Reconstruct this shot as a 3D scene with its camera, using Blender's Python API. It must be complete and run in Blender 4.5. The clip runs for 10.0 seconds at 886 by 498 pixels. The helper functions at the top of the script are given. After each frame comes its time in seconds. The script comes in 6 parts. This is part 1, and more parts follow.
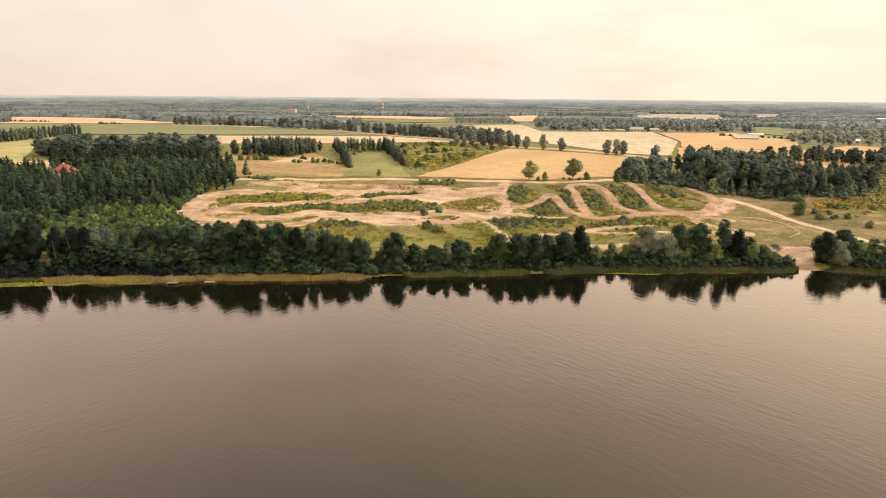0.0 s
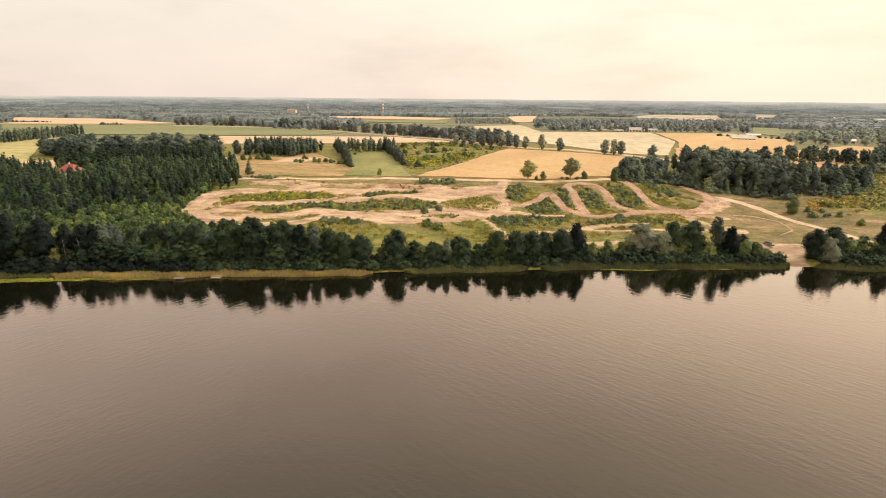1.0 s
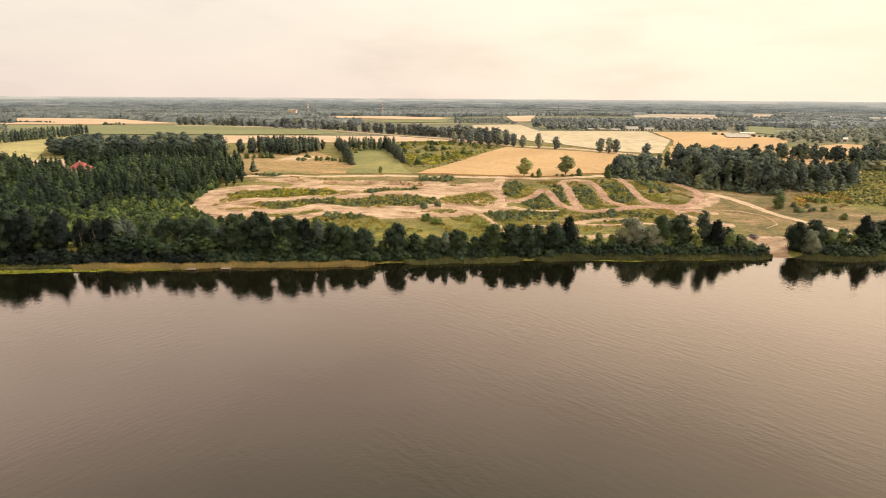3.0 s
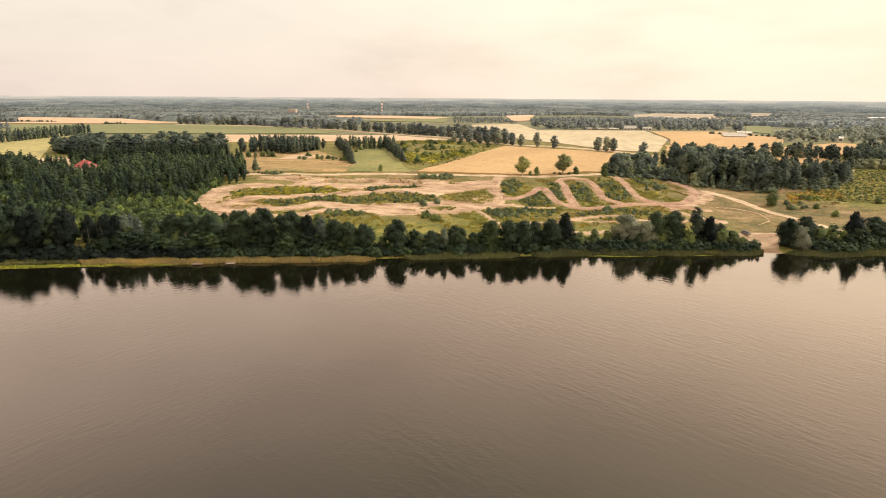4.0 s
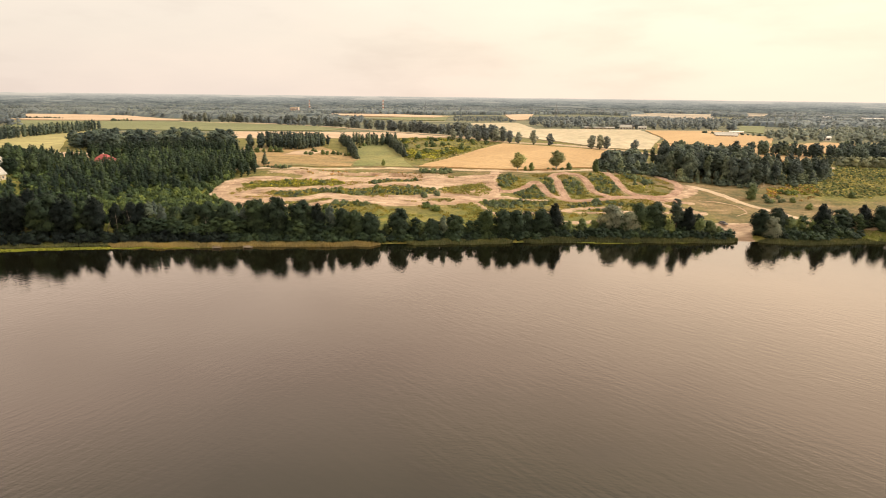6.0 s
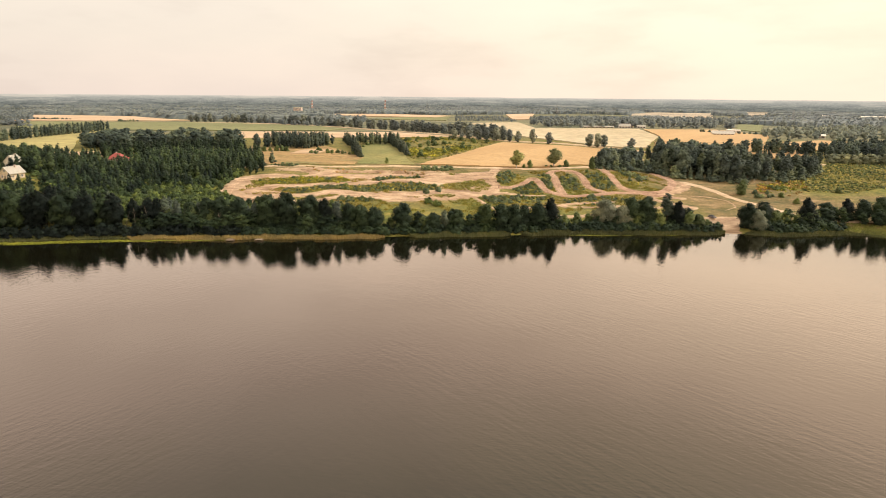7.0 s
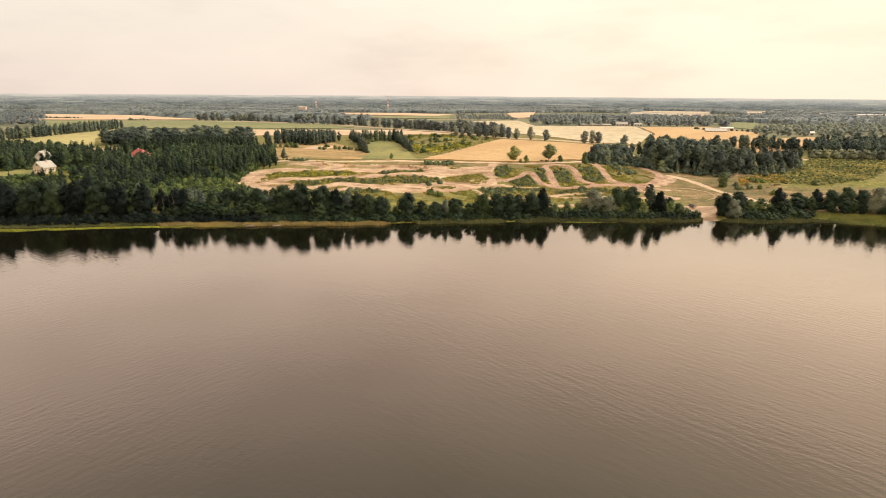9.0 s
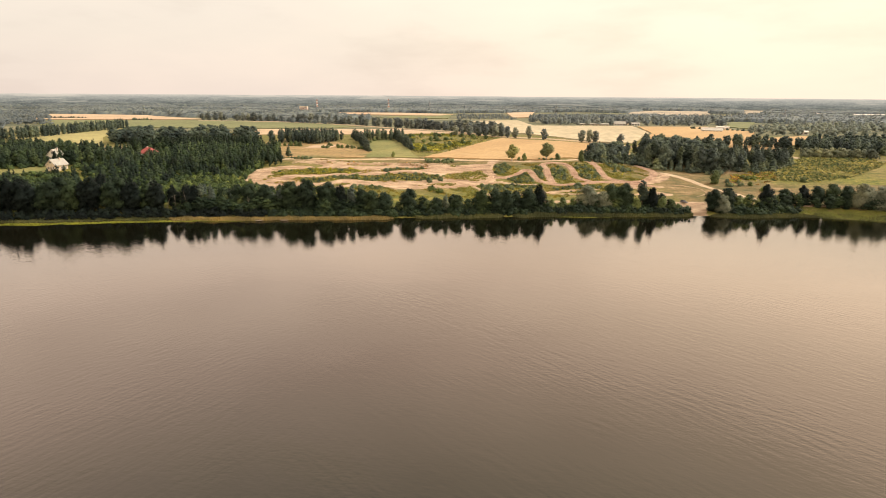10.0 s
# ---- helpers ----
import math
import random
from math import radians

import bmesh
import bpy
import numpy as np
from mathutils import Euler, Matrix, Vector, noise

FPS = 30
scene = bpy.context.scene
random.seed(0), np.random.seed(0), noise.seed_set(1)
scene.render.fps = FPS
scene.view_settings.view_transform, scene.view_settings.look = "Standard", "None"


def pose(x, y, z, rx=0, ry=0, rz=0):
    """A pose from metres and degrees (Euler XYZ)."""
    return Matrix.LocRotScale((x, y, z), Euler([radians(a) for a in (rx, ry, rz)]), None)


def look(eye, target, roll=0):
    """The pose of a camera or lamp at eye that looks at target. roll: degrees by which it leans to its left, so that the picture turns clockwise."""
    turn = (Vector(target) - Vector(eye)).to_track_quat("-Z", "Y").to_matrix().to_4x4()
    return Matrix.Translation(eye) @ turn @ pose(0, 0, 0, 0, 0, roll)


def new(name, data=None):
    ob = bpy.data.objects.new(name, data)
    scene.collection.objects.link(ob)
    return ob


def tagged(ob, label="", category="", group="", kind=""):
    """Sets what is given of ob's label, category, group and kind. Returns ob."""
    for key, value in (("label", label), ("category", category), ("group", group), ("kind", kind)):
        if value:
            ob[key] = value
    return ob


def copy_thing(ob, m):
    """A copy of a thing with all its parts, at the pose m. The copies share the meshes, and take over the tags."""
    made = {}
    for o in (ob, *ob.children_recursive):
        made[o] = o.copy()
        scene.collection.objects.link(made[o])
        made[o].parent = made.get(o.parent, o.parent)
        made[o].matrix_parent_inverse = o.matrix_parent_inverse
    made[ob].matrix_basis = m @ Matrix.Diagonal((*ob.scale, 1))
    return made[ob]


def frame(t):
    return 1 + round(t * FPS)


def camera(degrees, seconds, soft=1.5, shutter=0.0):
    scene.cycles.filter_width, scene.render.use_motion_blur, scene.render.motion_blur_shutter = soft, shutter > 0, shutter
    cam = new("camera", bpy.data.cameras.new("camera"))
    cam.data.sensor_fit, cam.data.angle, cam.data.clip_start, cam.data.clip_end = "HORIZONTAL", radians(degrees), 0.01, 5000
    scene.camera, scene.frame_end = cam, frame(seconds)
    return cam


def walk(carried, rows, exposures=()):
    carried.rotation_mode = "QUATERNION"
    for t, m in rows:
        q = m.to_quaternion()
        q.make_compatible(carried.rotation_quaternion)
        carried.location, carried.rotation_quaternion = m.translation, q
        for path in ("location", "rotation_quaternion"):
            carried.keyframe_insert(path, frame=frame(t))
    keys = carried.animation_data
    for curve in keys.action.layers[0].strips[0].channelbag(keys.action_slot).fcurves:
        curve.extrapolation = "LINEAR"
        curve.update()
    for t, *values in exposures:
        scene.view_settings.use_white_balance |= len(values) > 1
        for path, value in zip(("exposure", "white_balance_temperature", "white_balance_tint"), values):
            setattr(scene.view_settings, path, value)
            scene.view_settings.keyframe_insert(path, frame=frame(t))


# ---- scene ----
cam = camera(73.0, 10.0, soft=0.62)
PATH = [
    (0, (1.436, -171.640, 61.458), (1.392, -169.703, 60.963), 0.5),
    (0.5, (1.427, -174.409, 61.424), (1.384, -172.472, 60.930), 0.5),
    (1, (1.521, -177.251, 61.385), (1.478, -175.313, 60.892), 0.5),
    (1.5, (1.661, -180.144, 61.363), (1.618, -178.206, 60.871), 0.4),
    (2, (1.831, -183.008, 61.335), (1.789, -181.070, 60.842), 0.4),
    (2.5, (2.005, -185.832, 61.313), (1.963, -183.894, 60.820), 0.4),
    (4, (2.493, -194.489, 61.202), (2.453, -192.551, 60.707), 0.4),
    (4.5, (2.603, -198.229, 61.180), (2.563, -196.292, 60.685), 0.5),
    (5, (2.75, -203.179, 61.146), (2.710, -201.242, 60.649), 0.5),
    (5.5, (2.973, -209.201, 61.130), (2.935, -207.264, 60.632), 0.7),
    (7, (3.986, -229.533, 61.101), (3.940, -227.596, 60.603), 0.5),
    (7.5, (4.342, -236.294, 61.105), (4.291, -234.358, 60.606), 0.4),
    (8, (4.71, -242.973, 61.118), (4.658, -241.036, 60.621), 0.5),
    (8.5, (5.055, -249.545, 61.126), (5.001, -247.609, 60.628), 0.5),
    (9, (5.337, -255.997, 61.128), (5.283, -254.061, 60.627), 0.4),
    (9.5, (5.471, -262.327, 61.123), (5.417, -260.391, 60.622), 0.4),
    (10, (5.458, -268.558, 61.116), (5.404, -266.623, 60.615), 0.4),
]
walk(cam, [(t, look(eye, target, roll)) for t, eye, target, roll in PATH])
world = bpy.data.worlds.new("overcast_sky")
scene.world = world
world.use_nodes = True


def node(nt, kind, x=None, **sets):
    n = nt.nodes.new(kind)
    for k, v in sets.items():
        if k in n.inputs:
            n.inputs[k].default_value = v
    return n


def ramp(nt, stops, fac=None):
    n = nt.nodes.new("ShaderNodeValToRGB")
    el = n.color_ramp.elements
    el.remove(el[1])
    el[0].position, el[0].color = stops[0][0], (*stops[0][1], 1)
    for p, c in stops[1:]:
        el.new(p).color = (*c, 1)
    if fac is not None:
        nt.links.new(fac, n.inputs["Fac"])
    return n


def mixrgb(nt, fac, a, b, mode="MIX"):
    n = nt.nodes.new("ShaderNodeMix")
    n.data_type, n.blend_type = "RGBA", mode
    for v, i in ((fac, 0), (a, 6), (b, 7)):
        if isinstance(v, bpy.types.NodeSocket):
            nt.links.new(v, n.inputs[i])
        else:
            n.inputs[i].default_value = v if i == 0 else (*v, 1)
    return n.outputs[2]


# world: a thin Nishita sky behind a high warm cloud sheet, brighter towards the veiled sun
SUN_AZ, SUN_EL = 66.0, 46.0      # degrees east of the view's axis, above the horizon
nt = world.node_tree
nt.nodes.clear()
out = nt.nodes.new("ShaderNodeOutputWorld")
bg = nt.nodes.new("ShaderNodeBackground")
sky = nt.nodes.new("ShaderNodeTexSky")
sky.sky_type, sky.sun_disc = "NISHITA", False
sky.sun_elevation, sky.sun_rotation = radians(SUN_EL), radians(SUN_AZ)
sky.dust_density, sky.air_density = 6.0, 1.5
skydim = mixrgb(nt, 1.0, sky.outputs[0], (0.10, 0.10, 0.10), "MULTIPLY")
tc = nt.nodes.new("ShaderNodeTexCoord")
sep = nt.nodes.new("ShaderNodeSeparateXYZ")
nt.links.new(tc.outputs["Generated"], sep.inputs[0])
# cloud tone by height: cream near the horizon, a bright band added above the view to brighten the lake, greyer and
# dimmer overhead
tone = ramp(nt, [(0.0, (1.10, 0.92, 0.78)), (0.08, (1.12, 0.98, 0.82)), (0.15, (1.18, 1.04, 0.87)), (0.26, (2.64, 1.98, 1.49)),
                 (0.42, (2.47, 1.79, 1.34)), (0.59, (1.62, 1.28, 0.93)), (0.72, (0.80, 0.77, 0.71)), (1.0, (0.66, 0.66, 0.63))], sep.outputs["Z"])
side = ramp(nt, [(0.0, (0.86, 0.86, 0.88)), (0.34, (0.90, 0.90, 0.91)), (0.50, (1.0, 0.98, 0.95)), (0.70, (1.11, 1.09, 1.01)),
                 (1.0, (1.13, 1.08, 0.97))])
mr = node(nt, "ShaderNodeMapRange")
mr.inputs[1].default_value, mr.inputs[2].default_value = -1.0, 1.0
nt.links.new(sep.outputs["X"], mr.inputs[0])
nt.links.new(mr.outputs[0], side.inputs["Fac"])
cl = mixrgb(nt, 1.0, tone.outputs[0], side.outputs[0], "MULTIPLY")
mp = node(nt, "ShaderNodeMapping")
mp.inputs["Scale"].default_value = (1.6, 1.6, 6.0)
nt.links.new(tc.outputs["Generated"], mp.inputs[0])
nz = node(nt, "ShaderNodeTexNoise", Scale=1.8, Detail=5.0, Roughness=0.55)
nt.links.new(mp.outputs[0], nz.inputs["Vector"])
puff = ramp(nt, [(0.30, (0.88, 0.87, 0.87)), (0.50, (1.0, 1.0, 1.0)), (0.72, (1.06, 1.05, 1.04))], nz.outputs["Fac"])
cl = mixrgb(nt, 1.0, cl, puff.outputs[0], "MULTIPLY")
cl = mixrgb(nt, 0.92, skydim, cl)
nt.links.new(cl, bg.inputs["Color"])
bg.inputs["Strength"].default_value = 1.0
nt.links.new(bg.outputs[0], out.inputs[0])

sun_data = bpy.data.lights.new("sun", "SUN")
sun_data.energy, sun_data.angle, sun_data.color = 3.0, radians(11), (1.0, 0.94, 0.84)
sun = new("sun", sun_data)
sun_dir = Vector((math.sin(radians(SUN_AZ)) * math.cos(radians(SUN_EL)), math.cos(radians(SUN_AZ)) * math.cos(radians(SUN_EL)),
                  math.sin(radians(SUN_EL))))
sun.matrix_world = look(sun_dir * 300, (0, 0, 0))

# ---- materials ----


def material(name, rough=0.85):
    m = bpy.data.materials.new(name)
    m.use_nodes = True
    nt = m.node_tree
    bsdf = nt.nodes["Principled BSDF"]
    bsdf.inputs["Roughness"].default_value = rough
    bsdf.inputs["Specular IOR Level"].default_value = 0.25
    return m, nt, bsdf


def coords(nt, scale=(1, 1, 1), rot=0.0):
    """World position, turned and then stretched."""
    g = nt.nodes.new("ShaderNodeNewGeometry")
    turn = nt.nodes.new("ShaderNodeMapping")
    turn.inputs["Rotation"].default_value = (0, 0, rot)
    mp = nt.nodes.new("ShaderNodeMapping")
    mp.inputs["Scale"].default_value = scale
    nt.links.new(g.outputs["Position"], turn.inputs[0])
    nt.links.new(turn.outputs[0], mp.inputs[0])
    return mp.outputs[0]


def noise_of(nt, scale, detail=4.0, rough=0.55, vec=None, stretch=(1, 1, 1), rot=0.0):
    n = node(nt, "ShaderNodeTexNoise", Scale=scale, Detail=detail, Roughness=rough)
    nt.links.new(vec or coords(nt, stretch, rot), n.inputs["Vector"])
    return n.outputs["Fac"]


def bump(nt, bsdf, height, strength=0.4, dist=0.1):
    b = node(nt, "ShaderNodeBump", Strength=strength, Distance=dist)
    nt.links.new(height, b.inputs["Height"])
    nt.links.new(b.outputs[0], bsdf.inputs["Normal"])


def dusty(name, dark, light, scale=0.2, fine=3.0, rough=0.9, stretch=(1, 1, 1), rot=0.0, lift=0.3, dist=0.1, mid=None, even=1.0):
    """Two-scale mottled matt surface."""
    m, nt, bsdf = material(name, rough)
    a = noise_of(nt, scale, 4, 0.6, stretch=stretch, rot=rot)
    b = noise_of(nt, fine, 3, 0.7, stretch=stretch, rot=rot)
    mid = mid or tuple((p + q) / 2 for p, q in zip(dark, light))
    base = ramp(nt, [(0.30, dark), (0.5, mid), (0.70, light)], a)
    grain = ramp(nt, [(0.34, (1 - 0.30 * even,) * 3), (0.66, (1 + 0.28 * even, 1 + 0.26 * even, 1 + 0.22 * even))], b)
    nt.links.new(mixrgb(nt, 1.0, base.outputs[0], grain.outputs[0], "MULTIPLY"), bsdf.inputs["Base Color"])
    bump(nt, bsdf, b, lift, dist)
    return m


def foliage(name, dark, light, trans=0.2, spread=0.5, patchy=1.0):
    """Leaves: tone differs from clump to clump and from plant to plant."""
    m = bpy.data.materials.new(name)
    m.use_nodes = True
    nt = m.node_tree
    nt.nodes.clear()
    out = nt.nodes.new("ShaderNodeOutputMaterial")
    g = nt.nodes.new("ShaderNodeNewGeometry")
    oi = nt.nodes.new("ShaderNodeObjectInfo")
    step = lambda k: tuple(p + (q - p) * k for p, q in zip(dark, light))
    base = ramp(nt, [(0.0, step(0.12)), (0.65, step(0.45)), (1.0, step(0.85))], g.outputs["Random Per Island"])
    big = noise_of(nt, 0.09, 3, 0.6)
    patch = ramp(nt, [(0.34, (1 - 0.26 * patchy, 1 - 0.24 * patchy, 1 - 0.20 * patchy)), (0.5, (1, 1, 1)), (0.66, (1 + 0.24 * patchy, 1 + 0.18 * patchy, 1.0))], big)
    col = mixrgb(nt, 1.0, base.outputs[0], patch.outputs[0], "MULTIPLY")
    per = ramp(nt, [(0.0, (1 - spread * 0.5,) * 3), (0.6, (1, 1, 1)), (1.0, (1 + spread, 1 + spread * 0.8, 1 + spread * 0.2))], oi.outputs["Random"])
    col = mixrgb(nt, 1.0, col, per.outputs[0], "MULTIPLY")
    tn = nt.nodes.new("ShaderNodeAttribute")
    tn.attribute_name = "tone"
    each = ramp(nt, [(0.0, (1, 1, 1)), (0.04, (0.50, 0.54, 0.58)), (0.5, (0.90, 0.95, 0.95)), (0.8, (1.30, 1.28, 1.12)), (1.0, (1.75, 1.65, 1.3))], tn.outputs["Fac"])
    col = mixrgb(nt, 1.0, col, each.outputs[0], "MULTIPLY")
    d = nt.nodes.new("ShaderNodeBsdfPrincipled")
    d.inputs["Roughness"].default_value = 0.75
    d.inputs["Specular IOR Level"].default_value = 0.15
    t = nt.nodes.new("ShaderNodeBsdfTranslucent")
    mx = nt.nodes.new("ShaderNodeMixShader")
    mx.inputs[0].default_value = trans
    nt.links.new(col, d.inputs["Base Color"])
    nt.links.new(col, t.inputs["Color"])
    nt.links.new(d.outputs[0], mx.inputs[1])
    nt.links.new(t.outputs[0], mx.inputs[2])
    nt.links.new(mx.outputs[0], out.inputs[0])
    return m


M_ALDER = foliage("alder_leaves", (0.0145, 0.0265, 0.0170), (0.0480, 0.0740, 0.0410), 0.12)
# darker copy of the alder leaves: deep shade is put into the colour
M_SHADE = foliage("shade_darkened_alder_leaves", (0.0050, 0.0098, 0.0090), (0.0165, 0.0265, 0.0215), 0.08)
M_BIRCH = foliage("birch_leaves", (0.0160, 0.0285, 0.0225), (0.058, 0.088, 0.058), 0.12, 0.5, 1.9)
M_YOUNG = foliage("young_aspen_leaves", (0.022, 0.039, 0.021), (0.085, 0.126, 0.057), 0.12, 0.5, 1.9)
M_PINE = foliage("pine_needles", (0.036, 0.055, 0.045), (0.085, 0.108, 0.080), 0.1)
M_WILLOW = foliage("willow_leaves", (0.125, 0.142, 0.092), (0.27, 0.285, 0.190), 0.1, 0.3)
M_SHRUB = foliage("shrub_leaves", (0.088, 0.122, 0.050), (0.195, 0.240, 0.094), 0.12, 0.5)
M_GOLD = foliage("goldenrod_flowers", (0.13, 0.155, 0.025), (0.36, 0.325, 0.050), 0.1, 0.4, 1.6)
M_LUSH = foliage("lush_bush_leaves", (0.050, 0.078, 0.028), (0.135, 0.170, 0.062), 0.1, 0.5)
M_RUST = foliage("rusty_weeds", (0.20, 0.12, 0.05), (0.36, 0.24, 0.10), 0.1, 0.4)
M_GRASS = foliage("tall_grass_blades", (0.15, 0.185, 0.050), (0.32, 0.325, 0.105), 0.25, 0.4)
M_WEED = foliage("weed_stalks", (0.22, 0.205, 0.036), (0.44, 0.34, 0.085), 0.1, 0.4)
M_REED = foliage("reed_stalks", (0.19, 0.158, 0.070), (0.42, 0.352, 0.175), 0.2, 0.3)
M_GREENREED = foliage("green_reed_stalks", (0.075, 0.095, 0.036), (0.23, 0.225, 0.11), 0.2, 0.3)
M_LILY = foliage("lily_pads", (0.1280, 0.1520, 0.0160), (0.3360, 0.3200, 0.0320), 0.0, 0.2)
# haze is put into this leaf colour: paler and greyer than real foliage
M_FAR = foliage("haze_paled_wood_leaves", (0.172, 0.197, 0.208), (0.215, 0.240, 0.246), 0.15, 0.15, 1.0)
M_WOOD = foliage("mixed_wood_leaves", (0.057, 0.080, 0.070), (0.148, 0.184, 0.144), 0.12)
M_LONE = foliage("lone_birch_leaves", (0.145, 0.165, 0.080), (0.315, 0.33, 0.145), 0.25, 0.5)
M_MEADOW = foliage("rough_meadow_stalks", (0.22, 0.215, 0.06), (0.40, 0.35, 0.12), 0.1, 0.4)
# distance haze mixed into the base colour of the avenue and mid woods
M_AVENUE = foliage("haze_greyed_leaves", (0.140, 0.167, 0.165), (0.222, 0.250, 0.226), 0.12)
M_BARK = dusty("bark", (0.05, 0.04, 0.03), (0.13, 0.10, 0.075), 1.5, 9)
M_DEADWOOD = dusty("dead_wood", (0.12, 0.10, 0.085), (0.26, 0.23, 0.19), 1.2, 6)
M_BIRCHBARK = dusty("birch_bark", (0.25, 0.23, 0.20), (0.68, 0.65, 0.60), 1.2, 6)
M_SAND = dusty("track_sand", (0.27, 0.176, 0.110), (0.57, 0.42, 0.295), 0.16, 1.6, 0.95, (0.4, 1.0, 1), lift=0.6, dist=0.3, mid=(0.44, 0.305, 0.20))
M_REDSAND = dusty("red_jump_sand", (0.25, 0.145, 0.095), (0.49, 0.335, 0.24), 0.2, 1.2, 0.95, (1.0, 0.4, 1), lift=0.6, dist=0.3, mid=(0.37, 0.238, 0.162))
M_LANE = dusty("gravel_lane", (0.42, 0.31, 0.20), (0.62, 0.48, 0.33), 0.15, 2.0, 0.95)
M_WHEAT = dusty("ripe_wheat", (0.415, 0.270, 0.124), (0.51, 0.345, 0.170), 0.02, 0.9, 0.9, (1, 0.2, 1), 0.6, lift=0.4, dist=0.2, even=0.45)
M_PALE = dusty("pale_barley", (0.405, 0.338, 0.212), (0.54, 0.457, 0.308), 0.012, 0.25, 0.9, (0.5, 0.2, 1), even=0.6)
# far stubble: tan greyed to stand in for haze over the fields
M_FARSTUBBLE = dusty("haze_greyed_far_stubble", (0.34, 0.290, 0.215), (0.44, 0.375, 0.285), 0.01, 0.1, 0.9, even=0.8)
M_STUBBLE = dusty("dry_hayfield", (0.17, 0.165, 0.062), (0.46, 0.315, 0.155), 0.045, 0.7, 0.9, (0.45, 1.3, 1), 0.1, mid=(0.315, 0.215, 0.095), even=1.3)
M_TAN = dusty("tan_stubble", (0.46, 0.328, 0.206), (0.57, 0.425, 0.29), 0.01, 0.2, 0.9, (0.3, 1, 1), even=0.6)
M_GREEN = dusty("green_crop", (0.145, 0.163, 0.072), (0.205, 0.215, 0.10), 0.01, 0.3, 0.9, (0.25, 1.2, 1))
M_LAWN = dusty("mown_grass", (0.16, 0.175, 0.060), (0.29, 0.26, 0.095), 0.03, 0.8, 0.9, (1.5, 0.5, 1), 0.3)
M_YELLOWGREEN = dusty("ripening_crop", (0.29, 0.265, 0.105), (0.40, 0.35, 0.15), 0.012, 0.3, 0.9, (0.4, 1, 1))

# ground: dry meadow, lusher and sandier by the attributes laid on the sheet
M_GROUND, nt, bsdf = material("meadow_ground", 0.95)
a1 = nt.nodes.new("ShaderNodeAttribute")
a1.attribute_name = "sand"
a2 = nt.nodes.new("ShaderNodeAttribute")
a2.attribute_name = "lush"
n4 = noise_of(nt, 0.14, 7, 0.72, stretch=(1, 1.5, 1))
n1, n2, n3 = noise_of(nt, 0.07, 7, 0.68, stretch=(1, 1.6, 1)), noise_of(nt, 0.30, 6, 0.70), noise_of(nt, 3.0, 3, 0.7)
a3 = nt.nodes.new("ShaderNodeAttribute")
a3.attribute_name = "pasture"
dry = ramp(nt, [(0.34, (0.080, 0.080, 0.030)), (0.45, (0.150, 0.122, 0.050)), (0.55, (0.215, 0.155, 0.070)), (0.66, (0.33, 0.23, 0.125))], n1)
lush = ramp(nt, [(0.34, (0.060, 0.082, 0.016)), (0.46, (0.130, 0.145, 0.026)), (0.56, (0.205, 0.195, 0.036)), (0.68, (0.29, 0.215, 0.062))], n4)
col = mixrgb(nt, a2.outputs["Fac"], dry.outputs[0], lush.outputs[0])
past = ramp(nt, [(0.36, (0.095, 0.110, 0.070)), (0.5, (0.150, 0.155, 0.090)), (0.64, (0.235, 0.215, 0.130))], noise_of(nt, 0.012, 5, 0.6, stretch=(0.5, 1.4, 1)))
col = mixrgb(nt, a3.outputs["Fac"], col, past.outputs[0])
grain = ramp(nt, [(0.36, (0.58, 0.62, 0.60)), (0.5, (1.0, 1.0, 1.0)), (0.64, (1.42, 1.34, 1.25))], noise_of(nt, 0.9, 6, 0.72))
col = mixrgb(nt, 1.0, col, grain.outputs[0], "MULTIPLY")
sandc = ramp(nt, [(0.32, (0.20, 0.128, 0.078)), (0.43, (0.335, 0.225, 0.145)), (0.54, (0.46, 0.328, 0.210)), (0.68, (0.59, 0.44, 0.30))], noise_of(nt, 0.16, 5, 0.65, stretch=(0.5, 1, 1)))
add = node(nt, "ShaderNodeMath")
add.operation = "ADD"
fray = node(nt, "ShaderNodeMath")
fray.operation = "MULTIPLY_ADD"
fray.inputs[1].default_value, fray.inputs[2].default_value = 2.0, -0.5
nt.links.new(n2, fray.inputs[0])
nt.links.new(a1.outputs["Fac"], add.inputs[0])
nt.links.new(fray.outputs[0], add.inputs[1])
edge = ramp(nt, [(0.70, (0, 0, 0)), (0.86, (1, 1, 1))])
sc = node(nt, "ShaderNodeMath")
sc.operation = "MULTIPLY"
sc.inputs[1].default_value = 0.8
nt.links.new(add.outputs[0], sc.inputs[0])
nt.links.new(sc.outputs[0], edge.inputs["Fac"])
col = mixrgb(nt, edge.outputs[0], col, sandc.outputs[0])
nt.links.new(col, bsdf.inputs["Base Color"])
bump(nt, bsdf, n3, 0.6, 0.25)

# lake: brown water, long wind ripples over a finer chop
M_WATER, nt, bsdf = material("lake_water", 0.02)
bsdf.inputs["IOR"].default_value = 1.6
bsdf.inputs["Specular IOR Level"].default_value = 0.5
w0 = noise_of(nt, 0.012, 3, 0.5)
wc = ramp(nt, [(0.35, (0.0045, 0.0048, 0.0022)), (0.65, (0.0075, 0.007, 0.0035))], w0)
nt.links.new(wc.outputs[0], bsdf.inputs["Base Color"])
ra = noise_of(nt, 1.0, 2, 0.5, stretch=(0.19, 0.75, 1), rot=0.82)
rb = noise_of(nt, 1.0, 2, 0.5, stretch=(0.26, 0.85, 1), rot=-1.0)
wp = nt.nodes.new("ShaderNodeSeparateXYZ")
